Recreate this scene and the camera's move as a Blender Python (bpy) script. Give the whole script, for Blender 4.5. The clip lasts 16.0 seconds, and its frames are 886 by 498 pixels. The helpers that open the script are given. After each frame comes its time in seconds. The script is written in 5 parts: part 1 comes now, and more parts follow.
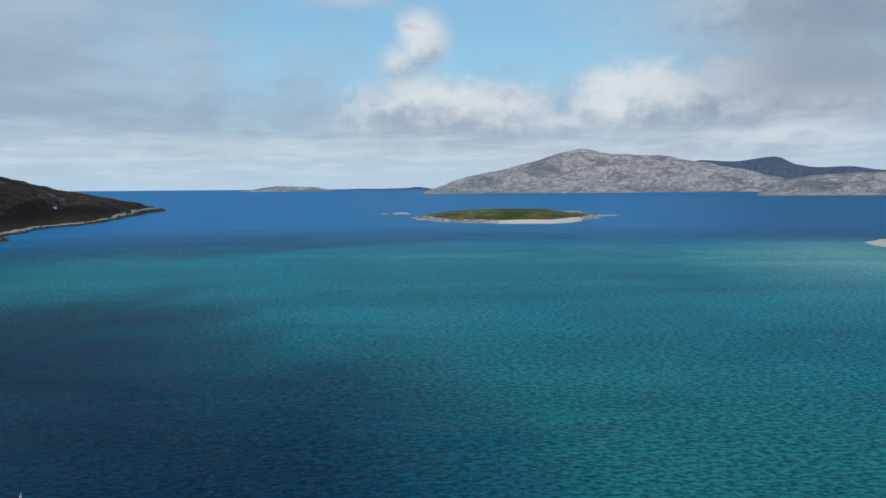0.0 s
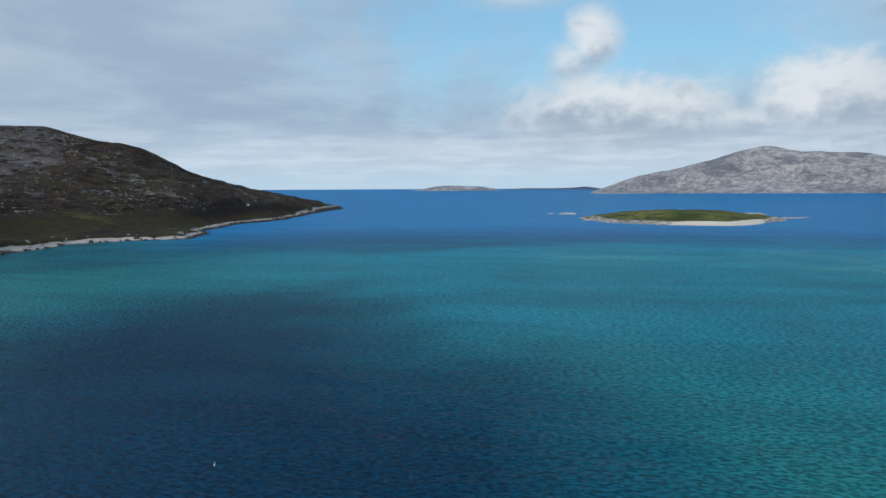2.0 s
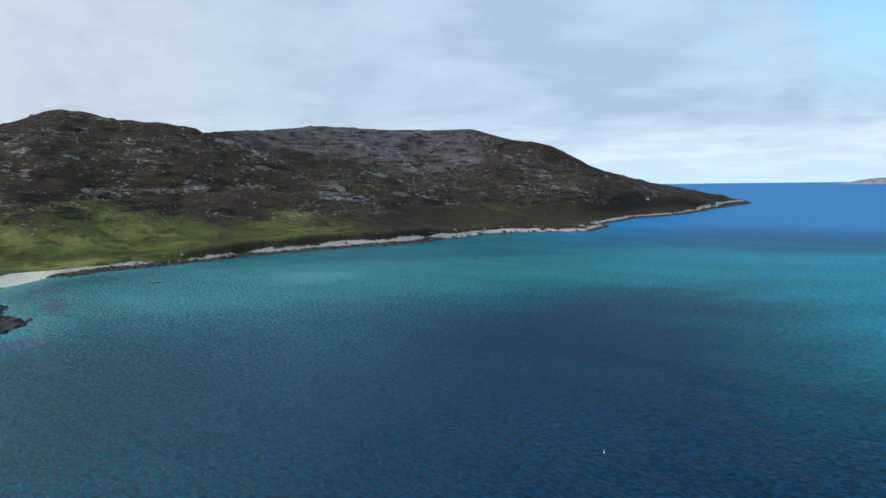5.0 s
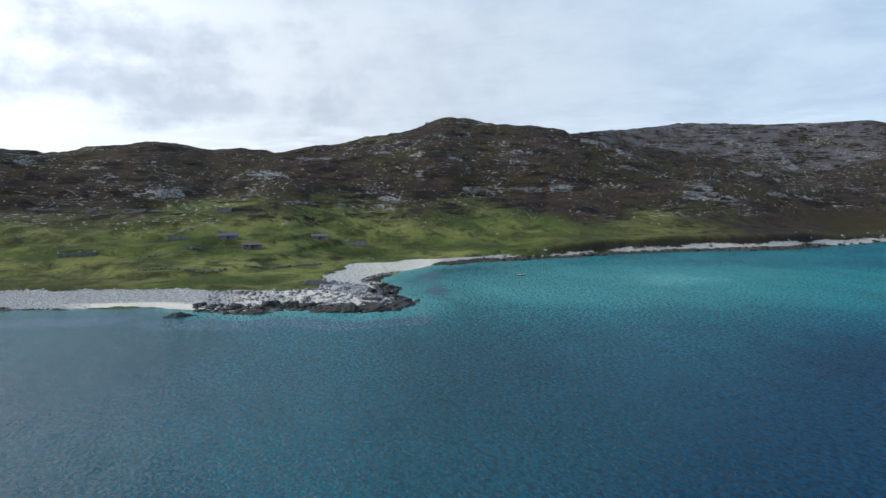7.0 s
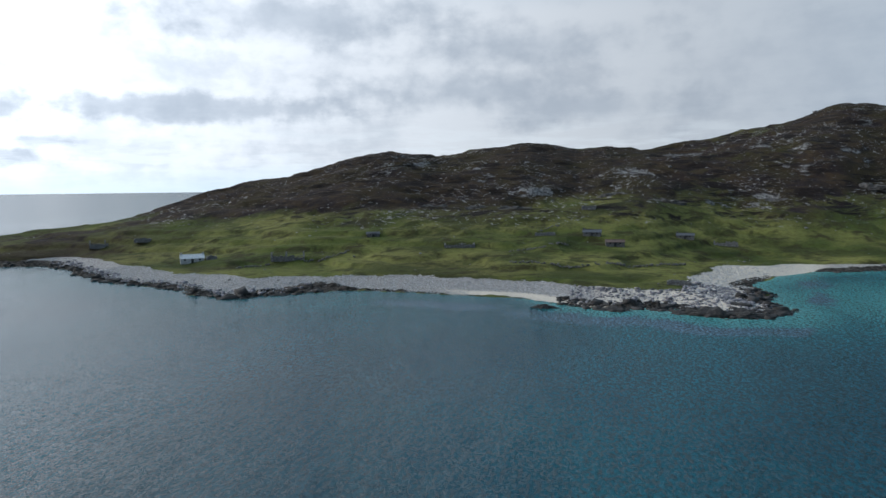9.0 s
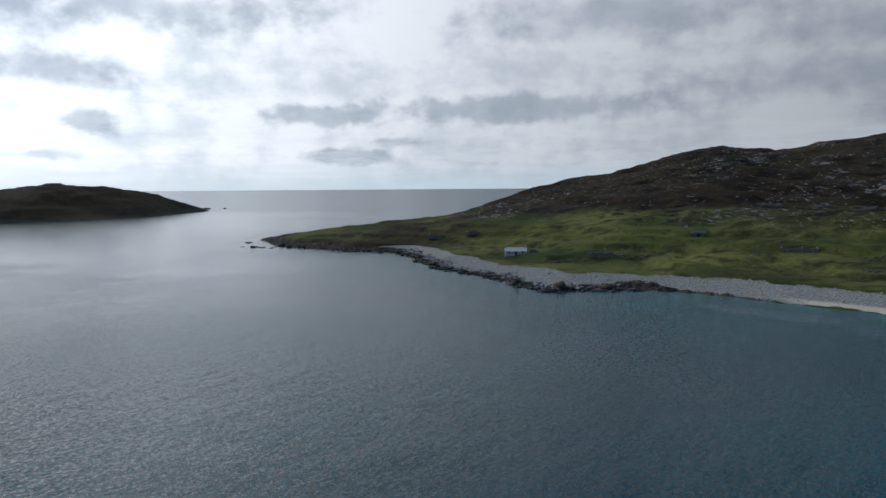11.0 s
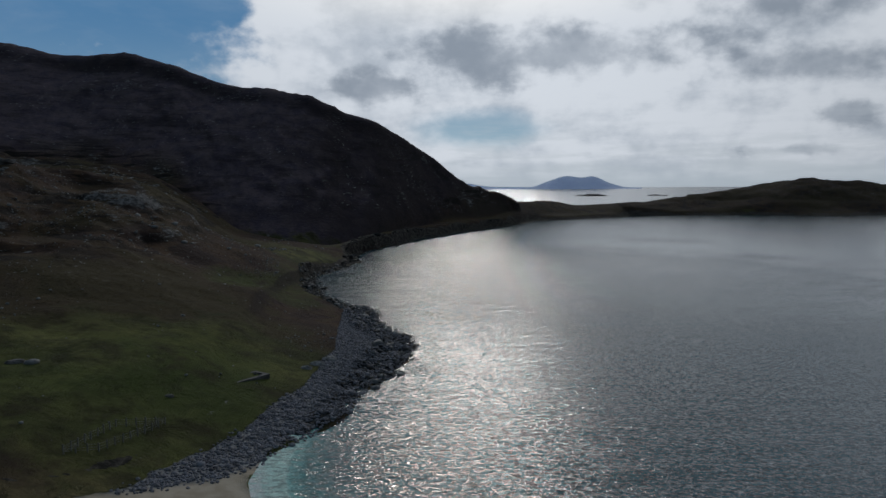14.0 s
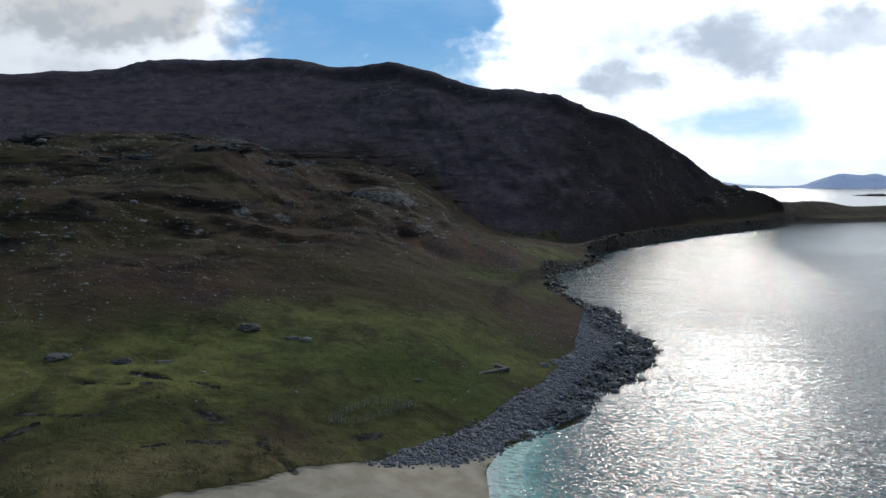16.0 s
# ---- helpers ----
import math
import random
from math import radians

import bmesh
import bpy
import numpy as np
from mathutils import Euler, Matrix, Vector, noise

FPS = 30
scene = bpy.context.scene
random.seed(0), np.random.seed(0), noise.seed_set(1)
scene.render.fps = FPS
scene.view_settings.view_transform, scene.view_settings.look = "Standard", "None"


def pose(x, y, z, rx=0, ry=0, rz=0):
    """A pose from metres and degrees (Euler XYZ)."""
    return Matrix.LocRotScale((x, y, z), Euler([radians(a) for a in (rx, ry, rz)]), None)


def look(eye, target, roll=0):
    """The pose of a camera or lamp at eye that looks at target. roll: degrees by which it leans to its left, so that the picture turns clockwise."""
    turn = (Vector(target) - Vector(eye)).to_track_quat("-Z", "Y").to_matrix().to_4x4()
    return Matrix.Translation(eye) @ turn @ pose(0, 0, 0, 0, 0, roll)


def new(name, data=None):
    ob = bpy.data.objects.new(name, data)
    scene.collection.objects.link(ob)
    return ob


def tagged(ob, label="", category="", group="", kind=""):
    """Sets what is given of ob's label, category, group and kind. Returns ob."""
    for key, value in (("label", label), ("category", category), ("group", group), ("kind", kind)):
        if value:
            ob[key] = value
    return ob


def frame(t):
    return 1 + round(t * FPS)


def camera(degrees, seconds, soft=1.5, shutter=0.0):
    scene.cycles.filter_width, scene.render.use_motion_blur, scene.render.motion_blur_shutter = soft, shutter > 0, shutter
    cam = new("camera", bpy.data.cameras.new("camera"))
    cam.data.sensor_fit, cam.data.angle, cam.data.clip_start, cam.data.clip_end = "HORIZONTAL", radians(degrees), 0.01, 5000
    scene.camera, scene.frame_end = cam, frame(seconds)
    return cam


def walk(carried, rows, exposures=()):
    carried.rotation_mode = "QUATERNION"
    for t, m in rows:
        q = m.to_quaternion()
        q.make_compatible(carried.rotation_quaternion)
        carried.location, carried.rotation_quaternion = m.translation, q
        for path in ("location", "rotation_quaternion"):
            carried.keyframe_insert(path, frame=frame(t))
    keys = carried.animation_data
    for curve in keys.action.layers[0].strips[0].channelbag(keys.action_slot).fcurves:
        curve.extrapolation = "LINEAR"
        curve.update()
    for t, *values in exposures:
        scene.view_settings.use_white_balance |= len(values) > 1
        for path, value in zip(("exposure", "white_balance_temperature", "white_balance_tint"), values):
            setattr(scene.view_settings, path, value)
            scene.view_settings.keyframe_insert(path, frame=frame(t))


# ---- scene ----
cam = camera(63.43, 16.0)
EYE = 36.0  # height of the drone over the sea
# seconds, heading (degrees, anticlockwise from north), tilt, lean
TURNS = [
    (0, 0.00, -4.82, -0.42),
    (0.5, 8.02, -4.79, -0.44),
    (1, 10.44, -4.78, -0.33),
    (1.5, 10.42, -4.78, -0.31),
    (2, 13.19, -4.78, -0.27),
    (2.5, 23.12, -4.74, -0.39),
    (3, 28.61, -4.73, -0.32),
    (3.5, 33.08, -4.76, -0.27),
    (5.8, 52.92, -4.92, -0.40),
    (6, 55.96, -4.87, -0.28),
    (6.5, 65.95, -4.85, -0.41),
    (7, 72.54, -4.83, -0.34),
    (7.5, 77.26, -4.85, -0.31),
    (8, 86.06, -4.85, -0.34),
    (8.2, 90.76, -4.82, -0.43),
    (10.3, 113.45, -4.80, -0.59),
    (10.5, 117.89, -4.80, -0.53),
    (11, 126.21, -4.78, -0.42),
    (11.5, 128.03, -4.81, -0.34),
    (12, 135.17, -4.84, -0.31),
    (12.5, 146.72, -4.83, -0.39),
    (13, 158.47, -4.79, -0.36),
    (13.5, 170.19, -4.80, -0.30),
    (14, 181.48, -4.84, -0.32),
    (14.5, 184.12, -4.85, -0.32),
    (15, 189.38, -4.86, -0.36),
    (15.5, 195.70, -4.85, -0.26),
    (16, 200.74, -4.87, -0.20),
]
walk(cam, [(t, pose(0, 0, EYE, 90 + tilt, 0, turn) @ pose(0, 0, 0, 0, 0, lean)) for t, turn, tilt, lean in TURNS],
     [(0, -0.05), (3.0, 0.14), (5.8, 0.5), (7, 0.52), (8, 0.3), (10.5, -0.52), (11.5, -0.88), (12.5, -1.15), (13.5, -1.6), (14.0, -1.7), (14.5, -1.65), (15.2, -1.38), (15.6, -1.2), (16, -0.7)])

# ---- sky and sun ----
SUN_TURN, SUN_HIGH = 179.5, 20.5  # heading and height of the sun, degrees
sun_way = Vector((-math.sin(radians(SUN_TURN)) * math.cos(radians(SUN_HIGH)),
                  math.cos(radians(SUN_TURN)) * math.cos(radians(SUN_HIGH)), math.sin(radians(SUN_HIGH))))
sun = new("sun", bpy.data.lights.new("sun", "SUN"))
sun.data.energy, sun.data.angle, sun.data.color = 1.5, radians(0.6), (1.0, 0.965, 0.91)
sun.matrix_world = look(sun_way * 900, (0, 0, 0))


class Nodes:
    """Short hand for node trees."""

    def __init__(self, tree):
        self.tree = tree

    def add(self, kind, **values):
        node = self.tree.nodes.new(kind)
        if "operation" in values:
            node.operation = values["operation"]
        if "use_clamp" in values:
            node.use_clamp = values["use_clamp"]
        if "data_type" in values:
            node.data_type, node.blend_type = values["data_type"], values["blend_type"]
        if "interpolation_type" in values:
            node.interpolation_type = values["interpolation_type"]
        if "rotation_type" in values:
            node.rotation_type = values["rotation_type"]
        if "attribute_name" in values:
            node.attribute_name = values["attribute_name"]
        if "distribution" in values:
            node.distribution = values["distribution"]
        return node

    def put(self, socket, value):
        if isinstance(value, bpy.types.NodeSocket):
            self.tree.links.new(value, socket)
        elif isinstance(value, (tuple, list)) and len(value) == 3 and socket.type == "RGBA":
            socket.default_value = (*value, 1)
        else:
            socket.default_value = value

    def math(self, op, a, b=0.0, c=0.0, clamp=False):
        node = self.add("ShaderNodeMath", operation=op, use_clamp=clamp)
        for socket, value in zip(node.inputs, (a, b, c)):
            self.put(socket, value)
        return node.outputs[0]

    def mix(self, fac, a, b, blend="MIX"):
        node = self.add("ShaderNodeMix", data_type="RGBA", blend_type=blend)
        for socket, value in zip((node.inputs[0], node.inputs[6], node.inputs[7]), (fac, a, b)):
            self.put(socket, value)
        return node.outputs[2]

    def step(self, value, low, high, a=0.0, b=1.0):
        node = self.add("ShaderNodeMapRange", interpolation_type="SMOOTHSTEP")
        for socket, v in zip(node.inputs, (value, low, high, a, b)):
            self.put(socket, v)
        return node.outputs[0]

    def noise(self, vector, scale, detail=3.0, rough=0.55, warp=0.0):
        node = self.add("ShaderNodeTexNoise")
        self.put(node.inputs["Vector"], vector)
        for key, value in (("Scale", scale), ("Detail", detail), ("Roughness", rough), ("Distortion", warp)):
            node.inputs[key].default_value = value
        return node.outputs["Fac"]

    def stretch(self, vector, scale, turn=0.0):
        node = self.add("ShaderNodeMapping")
        self.put(node.inputs["Vector"], vector)
        node.inputs["Scale"].default_value = scale
        node.inputs["Rotation"].default_value = (0, 0, radians(turn))
        return node.outputs[0]


def heading(turn, high=0.0):
    """The way to a heading and a height, in degrees."""
    a, e = radians(turn), radians(high)
    return (-math.sin(a) * math.cos(e), math.cos(a) * math.cos(e), math.sin(e))


world = bpy.data.worlds.new("sky")
scene.world = world
world.use_nodes = True
world.node_tree.nodes.clear()
n = Nodes(world.node_tree)
way = n.add("ShaderNodeTexCoord").outputs["Generated"]
sky = n.add("ShaderNodeTexSky")
sky.sky_type, sky.sun_disc = "NISHITA", False
sky.sun_elevation, sky.sun_rotation = radians(SUN_HIGH), radians(360 - SUN_TURN)
sky.altitude, sky.air_density, sky.dust_density, sky.ozone_density = 40.0, 1.0, 0.6, 1.6
split = n.add("ShaderNodeSeparateXYZ")
n.put(split.inputs[0], way)
east, north, up = split.outputs
high = n.math("MAXIMUM", up, 0.0)
# heading and height in degrees; the seam lies behind, at heading -95
flat = n.add("ShaderNodeVectorRotate", rotation_type="Z_AXIS")
n.put(flat.inputs["Vector"], way)
flat.inputs["Angle"].default_value = radians(-85)
spin = n.add("ShaderNodeSeparateXYZ")
n.put(spin.inputs[0], flat.outputs[0])
turn_at = n.math("MULTIPLY_ADD", n.math("ARCTAN2", n.math("MULTIPLY", spin.outputs[0], -1.0), spin.outputs[1]), 57.296, 85.0)
tall_at = n.math("MULTIPLY", n.math("ARCSINE", up), 57.296)
# cloud deck: the way cut with a high level plane, so that clouds crowd together towards the horizon
deck = n.add("ShaderNodeVectorMath", operation="SCALE")
n.put(deck.inputs[0], way)
n.put(deck.inputs["Scale"], n.math("DIVIDE", 1.0, n.math("ADD", high, 0.13)))
deck = deck.outputs[0]
ragged = n.math("SUBTRACT", n.noise(way, 9.0, 7.0, 0.52, 0.1), 0.5)
ragged_b = n.math("SUBTRACT", n.noise(n.stretch(way, (1, 1, 1.6)), 24.0, 6.0, 0.55), 0.5)
shifted = n.add("ShaderNodeVectorMath", operation="ADD")
n.put(shifted.inputs[0], way)
shifted.inputs[1].default_value = (0, 0, 0.035)
above = n.math("SUBTRACT", n.noise(shifted.outputs[0], 9.0, 7.0, 0.52, 0.1), 0.5)
wisp = n.math("SUBTRACT", n.noise(n.stretch(deck, (1, 1, 2.0), 20), 1.0, 8.0, 0.60, 0.25), 0.5)


def bank(turn, tall, wide, deep, soft=0.5, rag=1.0):
    """One cloud or break: an uneven patch about a heading and height, in degrees."""
    a = n.math("DIVIDE", n.math("SUBTRACT", turn_at, turn), wide)
    b = n.math("DIVIDE", n.math("SUBTRACT", tall_at, tall), deep)
    d = n.math("SQRT", n.math("ADD", n.math("MULTIPLY", a, a), n.math("MULTIPLY", b, b)))
    d = n.math("ADD", d, n.math("MULTIPLY", ragged, 2.6 * rag))
    d = n.math("ADD", d, n.math("MULTIPLY", ragged_b, 1.5 * rag))
    return n.step(d, 1.0 + soft, 1.0 - soft)


def towards(turn, tall, wide, edge):
    """1 round a heading of the sky, 0 further off than `wide` degrees."""
    dot = n.add("ShaderNodeVectorMath", operation="DOT_PRODUCT")
    n.put(dot.inputs[0], way)
    dot.inputs[1].default_value = heading(turn, tall)
    return n.step(n.math("MULTIPLY_ADD", ragged, 0.3, dot.outputs["Value"]), math.cos(radians(wide + edge)), math.cos(radians(wide - edge)))


def any_of(*parts):
    total = parts[0]
    for q in parts[1:]:
        total = n.math("MAXIMUM", total, q)
    return total


sunny = n.add("ShaderNodeVectorMath", operation="DOT_PRODUCT")
n.put(sunny.inputs[0], way)
sunny.inputs[1].default_value = sun_way
facing = n.math("MULTIPLY_ADD", sunny.outputs["Value"], 0.5, 0.5)
glow = n.math("POWER", facing, 4.0)
blue = n.add("ShaderNodeVectorMath", operation="SCALE")
n.put(blue.inputs[0], sky.outputs[0])
blue.inputs["Scale"].default_value = 0.085
clear = n.mix(1.0, blue.outputs[0], (0.50, 0.98, 1.20), "MULTIPLY")
clear = n.mix(n.step(turn_at, 120.0, 60.0, 0.0, 0.42), clear, (0.46, 0.72, 0.90))
clear = n.mix(n.step(turn_at, 100.0, 170.0), clear, (0.26, 0.64, 1.18))
clear = n.mix(n.step(tall_at, -1.0, 13.0, 0.85, 0.0), clear, n.mix(glow, (0.50, 0.70, 0.84), (1.3, 1.8, 2.0)))
# high veil of cloud, open to the north and over the big hill
south = n.add("ShaderNodeVectorMath", operation="DOT_PRODUCT")
n.put(south.inputs[0], way)
south.inputs[1].default_value = heading(SUN_TURN)
dome = n.math("MULTIPLY", n.step(n.math("MULTIPLY_ADD", ragged, 0.4, south.outputs["Value"]), 0.36, 0.02), n.step(tall_at, 13.0, 19.0))
opening = any_of(dome, bank(-2, 12, 21, 6.0, 0.6, 0.5), bank(207, 13, 11.0, 6.5, 0.3, 0.7),
                 n.math("MULTIPLY", bank(178.5, 4.6, 4.6, 1.3, 0.5, 0.5), 0.9))
veil = n.math("SUBTRACT", 1.0, n.math("MULTIPLY", opening, n.math("SUBTRACT", 0.98, n.math("MULTIPLY", wisp, 0.6))), clamp=True)
curdle = n.math("MULTIPLY_ADD", wisp, 0.55, n.math("MULTIPLY_ADD", ragged, 0.75, n.math("MULTIPLY", ragged_b, 0.45)))
veil_tone = n.mix(n.step(curdle, -0.20, 0.10), n.mix(glow, (0.41, 0.46, 0.525), (1.48, 1.66, 1.90)), n.mix(glow, (0.465, 0.515, 0.575), (2.18, 2.34, 2.56)))
aureole = n.math("MULTIPLY", n.math("POWER", n.math("MAXIMUM", sunny.outputs["Value"], 0.0), 30.0), n.step(tall_at, 11.0, 17.0))
veil_tone = n.mix(aureole, veil_tone, (3.2, 3.15, 3.05))
north_side = n.step(turn_at, 95.0, 30.0)
veil_tone = n.mix(n.math("MULTIPLY", north_side, 0.85), veil_tone, n.mix(n.step(wisp, -0.12, 0.16), (0.295, 0.42, 0.575), (0.40, 0.53, 0.67)))
whole = n.mix(veil, clear, veil_tone)
# bright cumulus to the north and west, grey underneath
HEAPS = [  # heading, height, half width, half depth, softness, raggedness, weight
    (-4, 3.0, 24, 0.9, 0.8, 1.0, 0.5), (-9, 5.0, 6, 1.2, 0.5, 0.9, 0.8), (-30, 13.0, 14, 3.8, 0.6, 0.7, 0.95), (-26, 6.6, 9, 3.6, 0.4, 0.75, 0.95), (-23, 3.4, 8, 1.3, 0.4, 0.8, 0.9),
    (-16.5, 6.2, 8.5, 2.8, 0.4, 0.8, 0.95), (2.6, 7.6, 2.2, 2.2, 0.7, 0.6, 0.85), (3.2, 9.6, 1.8, 1.5, 0.6, 0.6, 0.85), (1.5, 11.2, 1.9, 2.2, 0.6, 0.6, 0.95),
    (-1.2, 6.0, 9.0, 2.6, 0.4, 0.8, 0.95), (7, 14.6, 3, 1.0, 0.7, 0.6, 0.6), (226, 13.0, 10, 3.0, 0.3, 0.8, 0.95)]
puffs, lit = 0.0, 0.5
for turn, tall, wide, deep, soft, rag, weight in HEAPS:
    mask = n.math("MULTIPLY", bank(turn, tall, wide, deep, soft, rag), weight)
    rise = n.math("DIVIDE", n.math("SUBTRACT", tall_at, tall), deep)
    rise = n.math("MULTIPLY_ADD", n.math("SUBTRACT", ragged, above), 3.2, n.math("ADD", rise, n.math("MULTIPLY", ragged_b, 2.2)))
    shade = n.step(rise, -0.95, 0.45)
    lit = n.math("ADD", n.math("MULTIPLY", lit, n.math("SUBTRACT", 1.0, mask)), n.math("MULTIPLY", shade, mask))
    puffs = n.math("MAXIMUM", puffs, mask)
puff_tone = n.mix(lit, (0.32, 0.40, 0.51), (0.74, 0.78, 0.82))
puff_tone = n.mix(n.step(turn_at, 150.0, 205.0), puff_tone, n.mix(n.step(lit, -0.3, 0.8), (0.62, 0.70, 0.80), (1.0, 1.03, 1.06)))
puff_tone = n.mix(n.math("MULTIPLY", n.step(turn_at, -14.0, -27.0), n.step(tall_at, 3.0, 8.0, 0.1, 0.85)), puff_tone, (0.24, 0.31, 0.42))
whole = n.mix(n.math("MULTIPLY", puffs, 0.95), whole, puff_tone)
# grey clouds against the bright southern sky
dull = any_of(bank(171.5, 10.2, 9.0, 2.0, 0.5, 1.2), bank(186.4, 7.8, 3.0, 1.1, 0.45, 1.2), bank(136.5, 5.7, 5.0, 0.9, 0.4, 1.3), bank(120, 6.2, 10, 0.9, 0.5, 1.3),
              bank(152.5, 4.9, 1.8, 0.9, 0.4, 1.1), bank(99, 7.6, 7, 1.4, 0.8, 1.2), bank(90, 6.2, 6, 1.2, 0.8, 1.2), bank(148, 13.0, 9, 1.3, 0.7, 1.2), bank(130, 3.7, 1.6, 0.4, 0.4, 1.1),
              bank(112, 13, 10, 1.4, 0.8, 1.2), bank(134, 2.6, 4, 0.5, 0.5, 1.2), bank(94, 11.0, 8, 1.4, 0.9, 1.2), bank(156, 2.6, 3.0, 0.5, 0.5, 1.2), bank(154, 8.5, 4, 0.9, 0.8, 1.2))
whole = n.mix(n.math("MULTIPLY", dull, 0.72), whole, n.mix(glow, (0.34, 0.40, 0.48), n.mix(n.step(curdle, -0.25, 0.15), (0.58, 0.72, 0.92), (0.96, 1.12, 1.34))))
# streaks and haze low over the sea
streaks = n.step(n.noise(n.stretch(way, (1, 1, 8.0)), 8.0, 6.0, 0.62), 0.45, 0.62)
whole = n.mix(n.math("MULTIPLY", n.math("MULTIPLY", streaks, n.step(tall_at, 7.0, 1.0)), 0.6), whole, n.mix(glow, (0.66, 0.75, 0.83), (1.60, 1.78, 1.95)))
whole = n.mix(n.math("MULTIPLY", n.step(tall_at, 6.5, 1.2), n.step(turn_at, 70.0, 20.0, 0.0, 0.5)), whole, (0.60, 0.72, 0.83))
whole = n.mix(n.step(tall_at, 2.6, -0.3, 0.0, 0.85), whole, n.mix(glow, (0.47, 0.64, 0.78), (1.38, 1.58, 1.76)))
back = n.add("ShaderNodeBackground")
n.put(back.inputs["Color"], whole)
back.inputs["Strength"].default_value = 1.0
n.put(n.add("ShaderNodeOutputWorld").inputs["Surface"], back.outputs[0])

# ---- land forms, in numbers ----
def polar(turn, reach):
    a = np.radians(turn)
    return -np.sin(a) * reach, np.cos(a) * reach


def lattice(ix, iy, seed):
    v = np.sin(ix * 127.1 + iy * 311.7 + seed * 74.7) * 43758.5453
    return v - np.floor(v)


def grain(x, y, seed=0):
    """Smooth value noise, -1 to 1."""
    ix, iy = np.floor(x), np.floor(y)
    fx, fy = x - ix, y - iy
    fx, fy = fx * fx * fx * (fx * (fx * 6 - 15) + 10), fy * fy * fy * (fy * (fy * 6 - 15) + 10)
    a, b = lattice(ix, iy, seed), lattice(ix + 1, iy, seed)
    c, d = lattice(ix, iy + 1, seed), lattice(ix + 1, iy + 1, seed)
    return 2 * (a + (b - a) * fx + (c - a) * fy + (a - b - c + d) * fx * fy) - 1


def fbm(x, y, size, octaves=4, seed=0, rough=0.5):
    total, gain, norm = 0.0, 1.0, 0.0
    for k in range(octaves):
        total = total + gain * grain(x / size + 17.3 * k, y / size - 9.1 * k, seed + k)
        norm += gain
        size, gain = size * 0.5, gain * rough
    return total / norm


def ease(v):
    v = np.clip(v, 0, 1)
    return v * v * (3 - 2 * v)


def curve(table, turn, column):
    """A column of a table as a smooth function of the heading (monotone cubic)."""
    t = np.array(table, float)
    x, y = t[:, 0], t[:, column]
    d = np.diff(y) / np.diff(x)
    m = np.concatenate([[d[0]], np.where(d[1:] * d[:-1] > 0, 2 * d[1:] * d[:-1] / np.where(d[1:] + d[:-1] == 0, 1, d[1:] + d[:-1]), 0), [d[-1]]])
    q = np.clip(turn, x[0], x[-1])
    k = np.clip(np.searchsorted(x, q) - 1, 0, len(x) - 2)
    h = x[k + 1] - x[k]
    s = (q - x[k]) / h
    return ((1 + 2 * s) * (1 - s) ** 2 * y[k] + s * (1 - s) ** 2 * h * m[k]
            + s * s * (3 - 2 * s) * y[k + 1] + s * s * (s - 1) * h * m[k + 1])


def inland(shore, x, y):
    """Distance from a shore line, positive on the land inside it."""
    t = np.array(shore, float)
    px, py = polar(t[:, 0], t[:, 1])
    best, inside = np.full(x.shape, 1e18), np.zeros(x.shape, bool)
    for ax, ay, bx, by in zip(px, py, np.roll(px, -1), np.roll(py, -1)):
        ex, ey = bx - ax, by - ay
        s = np.clip(((x - ax) * ex + (y - ay) * ey) / (ex * ex + ey * ey), 0, 1)
        best = np.minimum(best, (x - ax - s * ex) ** 2 + (y - ay - s * ey) ** 2)
        cut = (ay > y) != (by > y)
        inside ^= cut & (x < ex * (y - ay) / (ey if ey else 1e-9) + ax)
    return np.where(inside, 1, -1) * np.sqrt(best)


# shore lines: heading and range
A_SHORE = [
    (21.0, 1385), (23.4, 1108), (25.6, 892), (29.2, 785), (31.7, 670), (31.4, 615), (32.8, 562), (36.9, 560), (40.5, 545),
    (43.6, 493), (45.7, 463), (47.9, 446), (51.2, 434), (55.1, 415), (59.0, 396), (61.6, 378), (64.6, 366), (69.1, 350),
    (73.6, 332), (75.9, 311), (77.7, 279), (76.6, 262), (76.8, 241), (75.0, 227), (76.4, 214), (79.1, 208), (82.2, 215),
    (85.3, 220), (88.3, 215), (91.6, 224), (95.2, 235), (100.2, 243), (105.5, 253), (110.7, 265), (110.9, 258)]
A_SHORE += [
    (114.6, 256), (117.8, 252), (120.5, 266), (122.2, 288), (124.6, 305), (126.2, 325), (127.2, 344), (128.1, 354),
    (129.1, 396), (130.4, 413), (134.4, 420), (137.7, 453), (139.0, 472), (140.6, 530), (139.5, 560), (134, 640),
    (126, 720), (110, 900), (90, 1000), (60, 1350), (40, 1400), (28, 1420), (23, 1450)]
B_SHORE = [
    (196.8, 78), (197.2, 89), (195.9, 97), (192.7, 103), (190.4, 109), (188.2, 122), (187.2, 132), (185.7, 136), (184.4, 157),
    (185.1, 173), (187.0, 186), (187.7, 212), (189.2, 226), (191.0, 243), (191.7, 272), (191.5, 294), (188.4, 350),
    (188.6, 385), (186.3, 432), (183.4, 508), (180.1, 579), (176.9, 655), (173.7, 796), (171.3, 825), (167.6, 885), (166.8, 940)]
